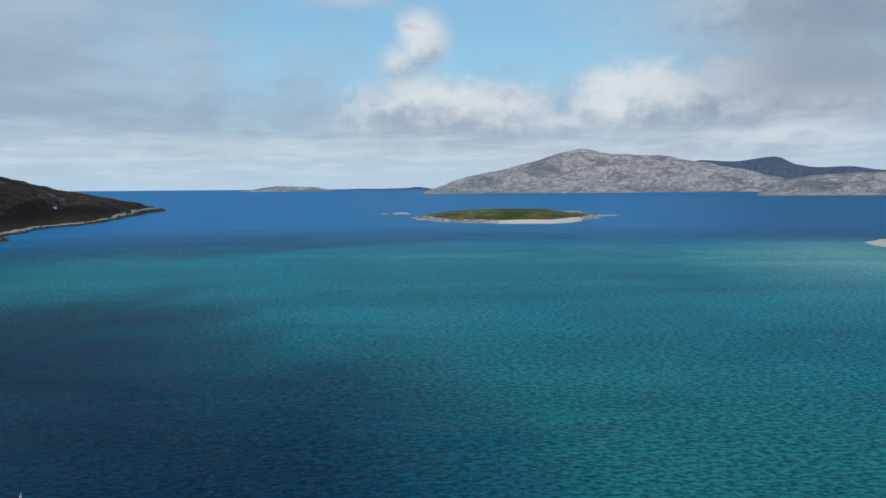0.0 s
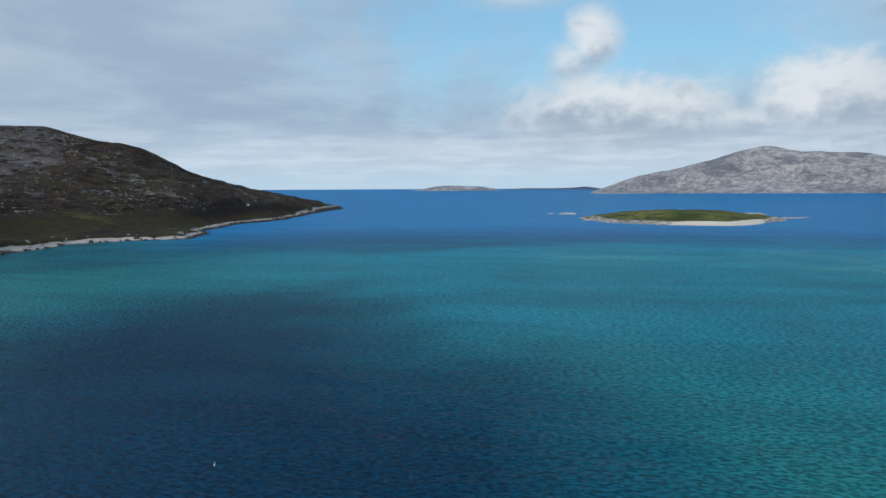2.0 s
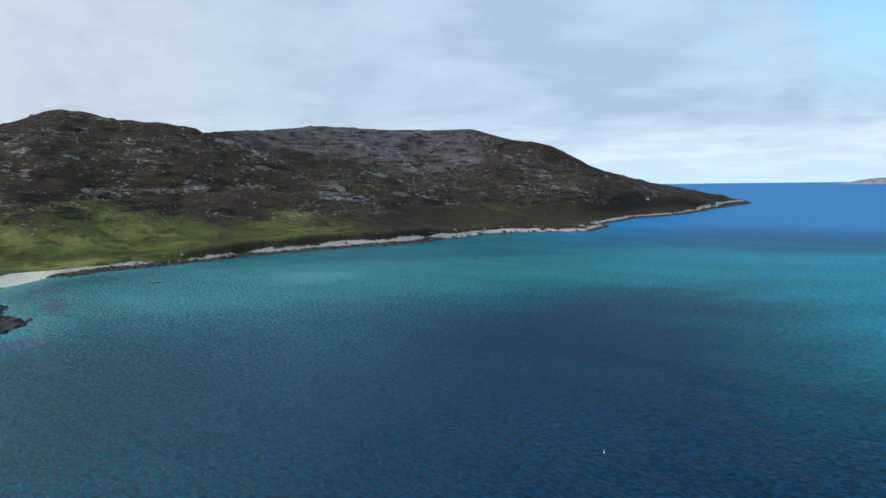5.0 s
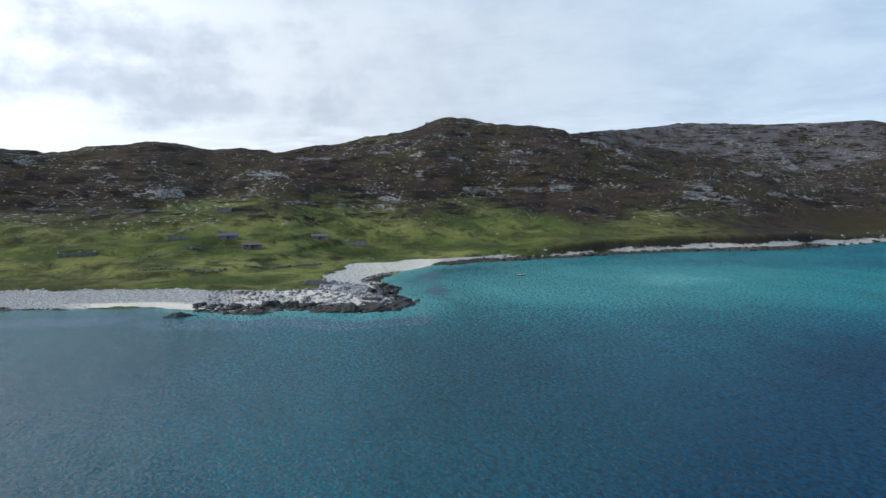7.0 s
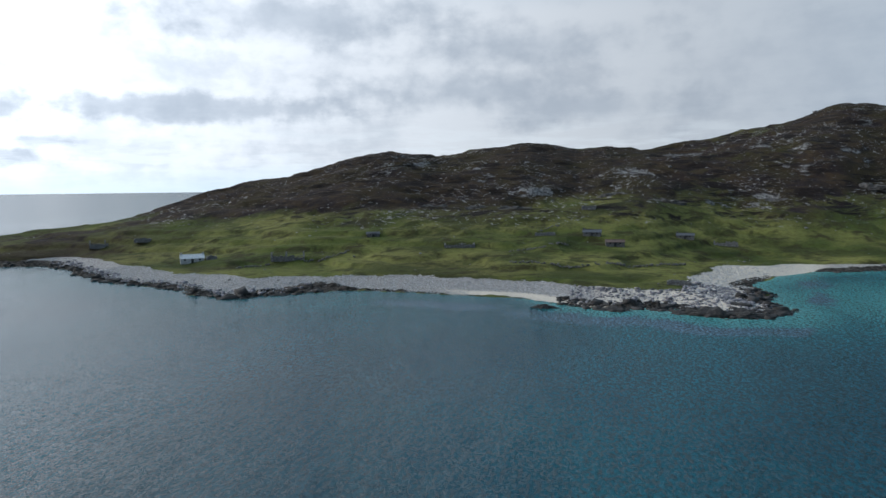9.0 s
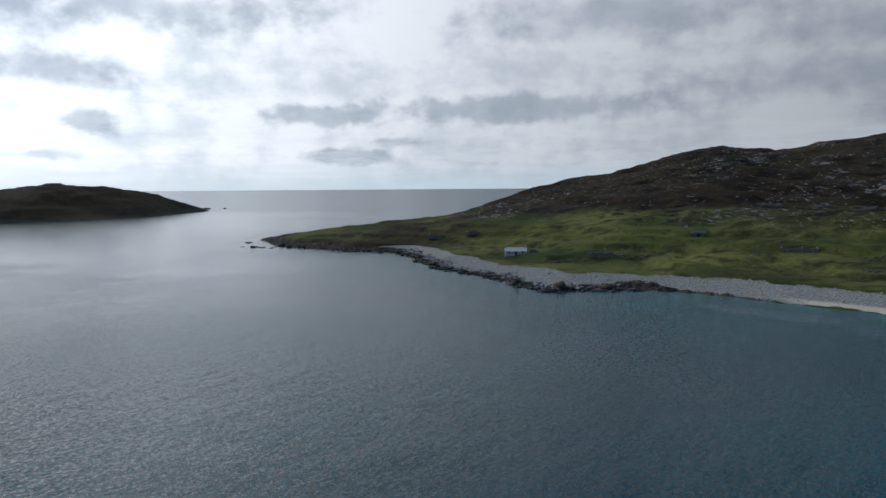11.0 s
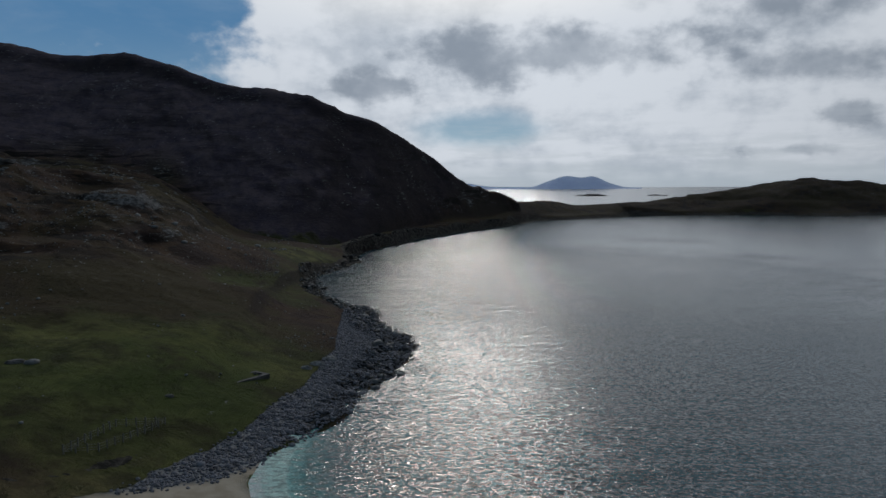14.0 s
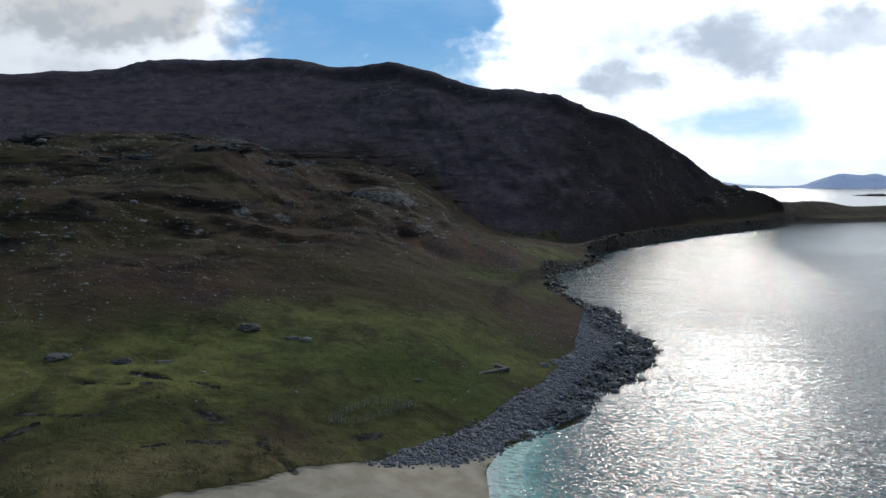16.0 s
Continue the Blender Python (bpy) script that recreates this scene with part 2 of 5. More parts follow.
B_SHORE += [
    (163.1, 954), (158.0, 998), (152.3, 1007), (148.2, 1084), (144.2, 1345), (145.5, 1400), (150, 1310), (155, 1300), (160, 1210), (166, 1070),
    (172, 990), (175, 930), (176.6, 950), (179, 1100), (182, 1300), (190, 1500), (215, 1550), (248, 1500), (250, 60), (220, 55), (203, 64)]
A_FOOT = [  # foot of the moor behind the north shore: heading, range, height
    (20, 1420, 1.0), (22.5, 1230, 9.2), (24.5, 1080, 15.3), (28.5, 920, 24.0), (32.3, 780, 27.8), (36.4, 740, 30.6), (42.5, 700, 33.9),
    (50, 620, 37.1), (57.5, 570, 38.5), (63, 520, 34.2), (69, 500, 31.6), (75.3, 460, 26.4), (78.5, 450, 23.8), (82, 440, 26.8),
    (85, 430, 30.0), (90, 430, 26.6), (99, 430, 24.7), (105, 430, 25.1), (111.3, 430, 22.9), (117.2, 440, 18.3), (123.4, 450, 14.8),
    (130.3, 480, 11.3), (136.7, 500, 6.7), (140.5, 540, 0.0), (143, 560, -6.0)]
A_NEAR = [  # crest of the nearer hills
    (20, 1470, 2.0), (22.5, 1330, 10.7), (24.5, 1230, 23.1), (27, 1180, 31.9), (30, 1050, 43.3), (34.6, 950, 62.5), (39, 900, 70.6),
    (45.5, 800, 49.3), (50, 740, 58.6), (53.5, 740, 67.0), (57.5, 730, 78.1), (60.8, 720, 87.6), (63, 720, 93.3), (66, 720, 99.2),
    (69, 720, 99.8), (72, 720, 103.6), (75.3, 700, 91.6), (78.5, 690, 85.5), (82, 680, 77.6), (85, 670, 72.3), (88, 660, 72.7),
    (90.1, 650, 67.8), (92, 650, 73.5), (94.6, 650, 77.5), (99, 640, 71.8), (102.3, 630, 68.1), (105, 620, 69.7), (108.2, 610, 63.2),
    (111.3, 600, 52.9), (117.2, 590, 38.1), (121.6, 580, 27.6), (126, 570, 16.1), (134.3, 570, 7.3), (140.5, 570, -2.0), (143, 590, -8.0)]
A_FAR = [  # crest of the hills behind
    (20, 1520, 0.0), (24.5, 1380, 21.5), (27, 1350, 32.5), (30, 1250, 48.0), (32.3, 1200, 61.6), (34.6, 1150, 85.8), (36.4, 1150, 99.3),
    (39, 1150, 107.3), (42.5, 1150, 123.7), (45.5, 1150, 122.5), (50, 1150, 125.5), (53.5, 1150, 129.5), (57.5, 1100, 119.7), (60.8, 1050, 113.1),
    (63, 1000, 102.4), (69, 1000, 98.9), (78, 950, 77.5), (90, 900, 64.3), (100, 880, 59.0), (112, 850, 36.0), (126, 800, 2.5),
    (143, 720, -8.0)]
B_FOOT = [  # foot of the slopes along the south shore
    (142, 1450, -4.0), (144, 1350, 1.5), (148, 1125, 14.0), (155, 1060, 18.0), (163, 985, 8.0), (168, 915, 6.0), (173.7, 815, 6.0),
    (176.7, 675, 6.0), (180, 595, 6.0), (183.4, 522, 6.0), (186.3, 447, 6.0), (188.4, 400, 6.0), (190, 365, 4.0), (191.5, 318, 4.5),
    (193, 270, 6.0), (195, 230, 9.0), (198, 170, 8.0), (202, 150, 9.0), (208, 135, 9.0), (215, 128, 9.0), (222, 122, 9.0),
    (232, 120, 10.0), (246, 120, 10.0)]
B_NEAR = [  # crest of the low island, then of the spur above the beach
    (142, 1460, -5.0), (144.3, 1345, 3.0), (146, 1260, 21.9), (147.8, 1230, 34.9), (149.6, 1200, 38.9), (152.2, 1180, 44.9), (154.9, 1170, 49.7),
    (157.3, 1150, 42.6), (160.1, 1110, 32.5), (162.7, 1060, 25.1), (165.5, 1020, 16.9), (167.5, 980, 15.3), (170.8, 940, 12.9), (173.6, 890, 19.8),
    (175.2, 830, 19.0), (177.9, 685, 8.0), (180.3, 610, 8.0), (183, 540, 8.0), (187, 446, 8.0), (190.7, 382, 6.0), (193, 380, 9.0),
    (195.5, 390, 11.5), (197.7, 410, 14.3), (200, 440, 23.2), (201.8, 480, 37.1), (204.5, 500, 48.9), (208.9, 520, 54.2), (213.2, 520, 55.3),
    (215.3, 520, 67.0), (217.4, 520, 72.5), (221.4, 520, 74.5), (225.2, 520, 73.9), (228.8, 510, 69.3), (232.2, 500, 62.7), (246, 500, 55.2)]
B_FAR = [  # crest of the big hill
    (142, 1500, -8.0), (150, 1340, -3.0), (160, 1240, -3.0), (166, 1080, -3.0), (172, 1000, -2.0), (174.5, 930, -2.0), (175.6, 765, 21.8),
    (177.9, 712, 34.0), (180.3, 665, 48.8), (182.7, 632, 67.1), (187.1, 590, 94.6), (188.6, 580, 97.5), (190.7, 572, 107.6), (194.7, 590, 116.5),
    (198.2, 625, 125.6), (201.8, 665, 143.2), (205.3, 705, 153.2), (208.8, 725, 152.6), (211.4, 740, 160.4), (214.3, 750, 164.1), (218.9, 760, 162.1),
    (222, 760, 161.4), (225, 760, 151.3), (228.6, 760, 143.5), (232, 760, 137.1), (246, 760, 129.3)]
B_BASE = [  # foot of the big hill behind the spur
    (142, 900, -20.0), (174, 900, -20.0), (176, 745, 0.0), (178, 650, 2.0), (180.3, 588, 3.0), (183, 522, 3.0), (187, 452, 5.0),
    (190, 425, 6.0), (194, 440, 9.0), (198, 460, 15.0), (202, 480, 25.0), (208, 520, 38.0), (215, 540, 45.0), (246, 540, 42.0)]


# along the shore: heading, width of dark wet rock, width of pale sand or shingle, height of the bank above
A_EDGE = [
    (20, 6, 3, 0), (28, 5, 4, 0), (31, 3, 6, 0), (36, 1, 4, 1), (43, 1, 4, 2), (46, 4, 3, 5), (52, 3, 3, 5), (58, 2, 3, 5), (62, 2, 2.5, 4), (66, 3, 2, 2),
    (70, 4, 2, 1), (72.6, 3, 4, 0), (74.5, 0, 9, 0), (77, 2, 10, 0), (79, 5, 13, 0), (83, 5, 14, 0), (86, 4, 15, 0), (89, 1, 18, 1)]
A_EDGE += [
    (94, 1, 19, 1), (100, 1.5, 18, 1), (108, 2, 16, 1), (110.8, 10, 6, 0), (114, 8, 16, 0), (118, 4.5, 19, 0), (121, 4, 14, 0), (125, 4, 14, 0),
    (128, 4, 10, 0), (131, 7, 2, 1), (136, 8, 0, 2), (141, 16, 0, 0)]
B_EDGE = [
    (142, 6, 0, 0), (176, 4, 0, 1), (180, 5, 0, 1), (184, 6, 4, 0), (188, 7, 10, 0), (190, 5, 13, 0), (193, 3, 16, 0), (195.6, 1.5, 16, 0), (196.2, 0, 16, 0),
    (198, 0, 19, 0), (203, 0, 25, 1), (208, 0, 25, 1.2), (214, 0, 23, 1.2), (248, 0, 18, 1)]


# a small stream's mouth and a footpath above the beach, as stretches between two points
BURN = [(*polar(a, b), *polar(c, d)) for a, b, c, d in ((215.5, 88, 213.6, 84), (213.6, 84, 212.9, 82.5))]
TRACK = [(*polar(a, b), *polar(c, d)) for a, b, c, d in ((207.5, 91, 202.8, 102), (202.8, 102, 198.6, 116), (198.6, 116, 197, 121))]


# narrow peat cuts in the turf above the beach
CUTS = [(*polar(a, b), *polar(c, d)) for a, b, c, d in (
    (228.6, 111.4, 226.2, 109.2), (226.2, 109.2, 223.4, 108), (224.7, 114.1, 221.8, 109.5), (221.8, 109.5, 218.7, 106), (223, 102.1, 220.6, 98), (220.6, 98, 218.5, 94.4),
    (233.2, 96.6, 230.9, 99.1), (231.9, 103.1, 229.5, 100), (229.5, 100, 227, 98.4), (224.1, 88, 221, 88.4), (221, 88.4, 218.2, 87.6),
    (214.8, 88.6, 209.3, 91.5), (209.3, 91.5, 203.6, 100))]


def near_line(x, y, ax, ay, bx, by):
    ex, ey = bx - ax, by - ay
    q = np.clip(((x - ax) * ex + (y - ay) * ey) / (ex * ex + ey * ey), 0, 1)
    return np.hypot(x - ax - q * ex, y - ay - q * ey)


def land(x, y, shore, foot, near, far, edge, steep):
    """Height of the land, and masks of what covers it."""
    turn = np.degrees(np.arctan2(-x, y))
    turn = np.where(turn < -60, turn + 360, turn)
    reach = np.hypot(x, y)
    s = inland(shore, x, y)
    dark, pale, rise = (np.maximum(curve(edge, turn, k), 0) for k in (1, 2, 3))
    pale = np.where(turn > 176, pale * ease((235 - reach) / 40), pale)
    pale = np.where(turn < 72, pale * np.clip(0.85 + 0.7 * fbm(x, y, 22, 3, 97), 0.45, 1.2), pale)
    rocky = ease(dark / 8)
    shelf = s
    s = s + fbm(x, y, 22, 4, 3) * (0.8 + 2.6 * rocky) * np.clip(reach / 150, 0.5, 2.0)
    wobble = (0,) if near is A_NEAR else [q * ease((turn - 188) / 6) for q in (-2.4, -1.2, 0, 1.2, 2.4)]
    rf, zf = curve(foot, turn, 1), curve(foot, turn, 2)
    rn, zn = (sum(curve(near, turn + q, k) for q in wobble) / len(wobble) for k in (1, 2))
    rd, zd = curve(far, turn, 1), curve(far, turn, 2)
    strand = dark + pale
    bank = 0.1 * np.minimum(s, 1) + 2.4 * ease(s / (strand + 6)) + rise * ease((s - strand) / 6) + 0.012 * np.maximum(s, 0)
    gap = np.maximum(rf - reach, 0)
    u = np.maximum(s, 0) / (np.maximum(s, 0) + gap + 1e-6)
    low = bank + (zf - bank) * ease(u) ** steep
    v = np.clip((reach - rf) / np.maximum(rn - rf, 1), 0, 1)
    mid = zf + (zn - zf) * (0.45 * v + 0.55 * np.sin(v * np.pi / 2))
    w = np.clip((reach - rn) / np.maximum(rd - rn, 1), 0, 1)
    sag = np.minimum(np.interp(turn, [40, 46, 58, 63], [14, 46, 40, 14]), 0.16 * (rd - rn))
    back = zn + (zd - zn) * ease(w) ** 1.1 - sag * np.sin(np.pi * np.minimum(w * 1.25, 1))
    if near is B_NEAR:
        # the spur and the low island fall away behind their crest; the big hill rises behind the spur
        back = zn - (reach - rn) * np.where(turn < 175.5, (zn + 4) / np.maximum(rd - rn, 20), 0.2)
    z = np.where(reach < rf, low, np.where(reach < rn, mid, back))
    if near is B_NEAR:
        blur = [b * ease((turn - 176) / 8) for b in (-8, -4, 0, 4, 8)]
        rb, zb = (sum(curve(B_BASE, turn + b, k) for b in blur) / 5 for k in (1, 2))
        rd = sum(curve(far, turn + b, 1) for b in blur) / 5
        q = np.maximum((reach - rb) / np.maximum(rd - rb, 10), -3.0)
        hill = np.where(turn < 175.3, -20, zb + (zd - zb) * np.where(q < 0.85, q, 0.85 + 0.15 * np.sin(np.minimum((q - 0.85) / 0.15, 1) * np.pi / 2)))
        hill = np.where(reach > rd, zd - (reach - rd) * 0.2, hill)
        z = np.where(reach < rf, z, 0.5 * (z + hill + np.sqrt((z - hill) ** 2 + 30.0)) - 1.2 * ease((6 - np.abs(z - hill)) / 6))
    else:
        z = np.where(reach > rd, zd - (reach - rd) * 0.22, z)
    # hummocks, gullies, ledges and outcrops
    inner = ease((s - strand - 2) / 25)
    moor = ease((z - 12) / 14)
    z = z + inner * (fbm(x, y, 75, 4, 11) * (1.6 + 2.8 * moor) + fbm(x, y, 26, 4, 21) * (0.9 + 0.6 * moor + (1.1 * (1 - moor) if near is A_NEAR else 0)))
    tall = np.zeros_like(z)
    if near is B_NEAR:
        tall = ease((reach - rn - 10) / 50) * ease((turn - 174) / 3)
        z = z + inner * fbm(x, y, 15, 3, 23) * 0.9 * ease((reach - 100) / 40)
        # rolling knolls on the spur
        knolls = np.abs(fbm(x, y, 95, 3, 203)) * 11 - 2.6 + fbm(x, y, 40, 3, 207) * 2.2
        z = z + inner * knolls * ease((reach - 135) / 90) * ease((turn - 190) / 6) * (1 - tall) * (1 - 0.75 * np.exp(-((reach - rn) / 70) ** 2))
    else:
        # old terraces in the meadow
        rung = z / 4.2 + 0.9 * fbm(x, y, 60, 3, 211)
        tread = rung - np.floor(rung)
        z = z + 1.7 * (ease((tread - 0.62) / 0.3) - tread) * inner * (1 - moor) * ease((turn - 70) / 12)
    step = z / 9.0 + 1.7 * fbm(x, y, 70, 5, 61)
    frac = step - np.floor(step)
    ledge = ease((frac - 0.55) / 0.4) - frac
    broken = ease((fbm(x, y, 45, 4, 67) + 0.15) / 0.35)
    z = z + ledge * 3.6 * moor * inner * broken * (1 - 0.75 * tall)
    scarp = ease((frac - 0.5) / 0.12) * ease((1.02 - frac) / 0.1) * broken
    knoll = ease((fbm(x, y, 34, 5, 31, 0.6) - 0.14) / 0.2)
    z = z + knoll * moor * inner * (0.9 + 1.2 * fbm(x, y, 9, 3, 41)) + moor * inner * 0.8 * np.abs(fbm(x, y, 8, 3, 47))
    skerry = (1 - ease((s - dark) / 4)) * ease(dark / 3) * np.where(turn > 186, ease((s + 0.2) / 1.5), ease((s + 3) / 4))
    z = z + skerry * (np.abs(fbm(x, y, 7, 4, 51)) * 2.6 - 0.4)
    z = np.minimum(z, np.maximum(bank + np.where(turn > 174, 1.35 * np.maximum(shelf + 3, 0), 0.6 * np.maximum(s - 3, 0)), -9) + 1.6 * skerry)
    z = np.where(s < 0, np.maximum(s * 0.16, -6) + 1.2 * skerry * np.maximum(fbm(x, y, 6, 3, 53), 0), z)
    burn, track = (np.minimum.reduce([near_line(x, y, *p) for p in line]) for line in (BURN, TRACK))
    burn = burn + 0.9 * fbm(x, y, 3, 3, 77)
    z = z - 0.45 * ease((1.7 - burn) / 2.0) * ease((s - 7) / 6)
    skerry = np.maximum(skerry, 0.55 * ease((1.6 - burn) / 1.2))
    if near is B_NEAR:
        cut = np.minimum.reduce([near_line(x, y, *p) for p in CUTS]) + 1.0 * fbm(x, y, 4, 3, 79) + 0.5 * fbm(x, y, 14, 2, 83)
        z = z - 0.5 * ease((0.75 - cut) / 0.6) * inner
        skerry = np.maximum(skerry, 0.95 * ease((0.8 - cut) / 0.5) * ease((s - 12) / 5))
    fray = s + np.minimum(2.4, 0.12 * strand) * fbm(x, y, 7, 3, 71)
    sand = ease((fray - dark + 1.5) / 2) * (1 - ease((fray - strand) / 4)) * ease(pale / 3)
    brink = np.interp(turn, [184, 189.4, 190.2, 192.7, 196.8, 202.8, 207.5, 213, 215, 232, 248], [240, 215, 152, 127, 108, 94.5, 86, 83, 80, 77, 76])
    sand = np.where(turn > 184, sand * ease((brink - reach + 1.6 * fbm(x, y, 5, 3, 73)) / 1.5 + 0.5), sand)
    sand = np.maximum(sand, 0.43 * ease((0.7 - track - 0.5 * fbm(x, y, 3, 2, 89)) / 0.5))
    rock = np.clip(knoll * 0.5 + scarp * 0.36, 0, 1) * moor * inner
    if near is B_NEAR:
        bare = 0.15 + 0.85 * ease((turn - 176) / 4)
        rock, moor = rock * (1 - 0.55 * tall) * bare, moor * (1 - 0.6 * tall) * bare
    else:
        rock, moor = rock * np.interp(turn, [98, 116], [1, 0.35]), moor * np.interp(turn, [98, 116], [1, 0.7])
        # a little more rock on the ridge behind, to grey it like haze
        rock = np.clip(rock + 0.08 * ease((reach - rn) / 40) * ease((64 - turn) / 4), 0, 1)
    return z, s, dict(sand=sand, rock=rock, wet=np.clip(skerry, 0, 1), moor=moor, hollow=fbm(x, y, 55, 4, 91))


# ---- materials ----
def material(name):
    m = bpy.data.materials.new(name)
    m.use_nodes = True
    m.node_tree.nodes.clear()
    k = Nodes(m.node_tree)
    skin = k.add("ShaderNodeBsdfPrincipled")
    k.put(k.add("ShaderNodeOutputMaterial").inputs["Surface"], skin.outputs[0])
    place = k.add("ShaderNodeNewGeometry").outputs["Position"]
    return m, k, skin, place


def bumped(k, skin, height, strength, distance):
    b = k.add("ShaderNodeBump")
    k.put(b.inputs["Height"], height)
    b.inputs["Strength"].default_value, b.inputs["Distance"].default_value = strength, distance
    k.put(skin.inputs["Normal"], b.outputs[0])


def attribute(k, name):
    node = k.add("ShaderNodeAttribute", attribute_name=name)
    split = k.add("ShaderNodeSeparateColor")
    k.put(split.inputs[0], node.outputs["Color"])
    return split.outputs[0], split.outputs[1], split.outputs[2]


def land_material():
    """Turf, heather moor, bare gneiss, shingle and wet shore rock, by the cover of the land."""
    m, k, skin, at = material("turf_moor_and_rock")
    sand, rock, green = attribute(k, "cover")
    wet, moor, grey = attribute(k, "edge")
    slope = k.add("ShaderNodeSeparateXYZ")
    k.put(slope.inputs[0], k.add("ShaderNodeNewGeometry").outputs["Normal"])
    big, fine, spot = k.noise(at, 0.016, 5, 0.6), k.noise(at, 0.5, 5, 0.65), k.noise(at, 0.09, 7, 0.64, 0.4)
    cluster = k.noise(at, 0.022, 4, 0.6, 0.6)
    turf = k.mix(k.step(big, 0.36, 0.64), (0.058, 0.078, 0.018), (0.175, 0.172, 0.052))
    lush = k.step(green, 0.45, 1.0)
    turf = k.mix(lush, k.mix(0.6, turf, (0.042, 0.038, 0.017)), turf)
    turf = k.mix(k.step(spot, 0.46, 0.66), turf, (0.038, 0.036, 0.014))
    rush = k.noise(at, 0.035, 6, 0.66, 0.5)
    turf = k.mix(k.step(rush, 0.50, 0.60, 0.0, 0.6), turf, (0.027, 0.035, 0.011))
    russet, hill_haze, dry = attribute(k, "tone")
    heath = k.mix(k.step(spot, 0.38, 0.60), (0.021, 0.0155, 0.016), (0.040, 0.027, 0.016))
    heath = k.mix(k.step(big, 0.44, 0.62), heath, (0.032, 0.025, 0.012))
    brown = k.mix(k.step(spot, 0.38, 0.62), (0.036, 0.022, 0.020), (0.072, 0.042, 0.024))
    heath = k.mix(russet, heath, k.mix(k.step(big, 0.42, 0.60), brown, (0.052, 0.040, 0.018)))
    # big hill's heath made paler and bluer: hazy air painted into its colour
    heath = k.mix(hill_haze, heath, k.mix(k.step(spot, 0.36, 0.62), (0.072, 0.056, 0.075), (0.118, 0.088, 0.097)))
    ground = k.mix(k.step(k.math("ADD", green, k.math("MULTIPLY", k.math("SUBTRACT", spot, 0.5), 1.3)), 0.36, 0.64), heath, turf)
    ground = k.mix(k.math("MULTIPLY", dry, k.step(k.noise(at, 0.22, 5, 0.65), 0.30, 0.62)), ground, (0.165, 0.130, 0.062))
    ground = k.mix(k.step(fine, 0.40, 0.72), ground, k.mix(0.36, ground, (0.011, 0.009, 0.006)))
    fleck = k.noise(k.stretch(at, (0.5, 0.5, 2.2)), 0.32, 8, 0.72, 0.6)
    pale = k.noise(at, 0.6, 5, 0.7)
    stone = k.mix(k.step(pale, 0.36, 0.66), (0.042, 0.040, 0.040), (0.20, 0.197, 0.193))
    # patchy grey-blue ground on the ridge behind, painted for distance haze
    ground = k.mix(k.math("MULTIPLY", k.step(grey, 0.85, 1.0, 0.0, 0.6), k.step(k.noise(at, 0.05, 6, 0.66), 0.36, 0.56)), ground, (0.098, 0.098, 0.110))
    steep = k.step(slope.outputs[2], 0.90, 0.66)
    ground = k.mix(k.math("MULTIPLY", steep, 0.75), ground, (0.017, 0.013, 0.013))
    gather = k.math("MULTIPLY", k.math("SUBTRACT", cluster, 0.5), k.math("MULTIPLY", moor, 1.1))
    bare = k.math("ADD", k.math("MULTIPLY_ADD", steep, 0.40, k.math("MULTIPLY_ADD", moor, 0.10, rock)), k.math("MULTIPLY_ADD", k.math("SUBTRACT", fleck, 0.5), 2.5, gather))
    ground = k.mix(k.step(bare, 0.78, 0.94), ground, stone)
    speck = k.noise(k.stretch(at, (0.6, 0.6, 2.0)), 0.48, 6, 0.70, 0.5)
    crowd = k.math("MULTIPLY_ADD", cluster, 0.32, speck)
    ground = k.mix(k.math("MULTIPLY", k.step(k.math("MULTIPLY_ADD", russet, -0.035, crowd), 0.765, 0.795), k.step(moor, 0.05, 0.4)), ground, (0.243, 0.236, 0.232))
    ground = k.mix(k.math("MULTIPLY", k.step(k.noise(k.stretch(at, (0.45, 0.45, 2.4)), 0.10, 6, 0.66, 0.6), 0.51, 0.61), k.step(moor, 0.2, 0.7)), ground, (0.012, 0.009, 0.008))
    peb = k.noise(at, 1.6, 3, 0.6)
    shingle = k.mix(k.step(peb, 0.38, 0.62), (0.43, 0.38, 0.32), (0.54, 0.485, 0.41))
    cobble = k.mix(k.step(peb, 0.38, 0.62), (0.09, 0.09, 0.095), (0.26, 0.26, 0.27))
    shingle = k.mix(russet, shingle, k.mix(k.step(k.noise(at, 0.35, 4, 0.6), 0.35, 0.65), (0.33, 0.275, 0.205), (0.42, 0.355, 0.275)))
    shingle = k.mix(grey, shingle, cobble)
    ground = k.mix(k.step(k.math("ADD", sand, k.math("MULTIPLY", k.math("SUBTRACT", fleck, 0.5), 0.8)), 0.40, 0.56), ground, shingle)
    weed = k.mix(k.step(pale, 0.40, 0.66), (0.014, 0.013, 0.011), (0.085, 0.075, 0.066))
    ground = k.mix(k.step(k.math("ADD", wet, k.math("MULTIPLY", k.math("SUBTRACT", fleck, 0.5), 1.2)), 0.38, 0.58), ground, weed)
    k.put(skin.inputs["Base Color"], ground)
    skin.inputs["Roughness"].default_value = 0.95
    skin.inputs["Specular IOR Level"].default_value = 0.08
    relief = k.math("ADD", k.math("MULTIPLY", fine, 0.6), k.math("MULTIPLY", fleck, 1.6))
    bumped(k, skin, k.math("MULTIPLY", relief, k.math("MULTIPLY_ADD", sand, -0.9, 1.0)), 0.9, 0.8)
    return m


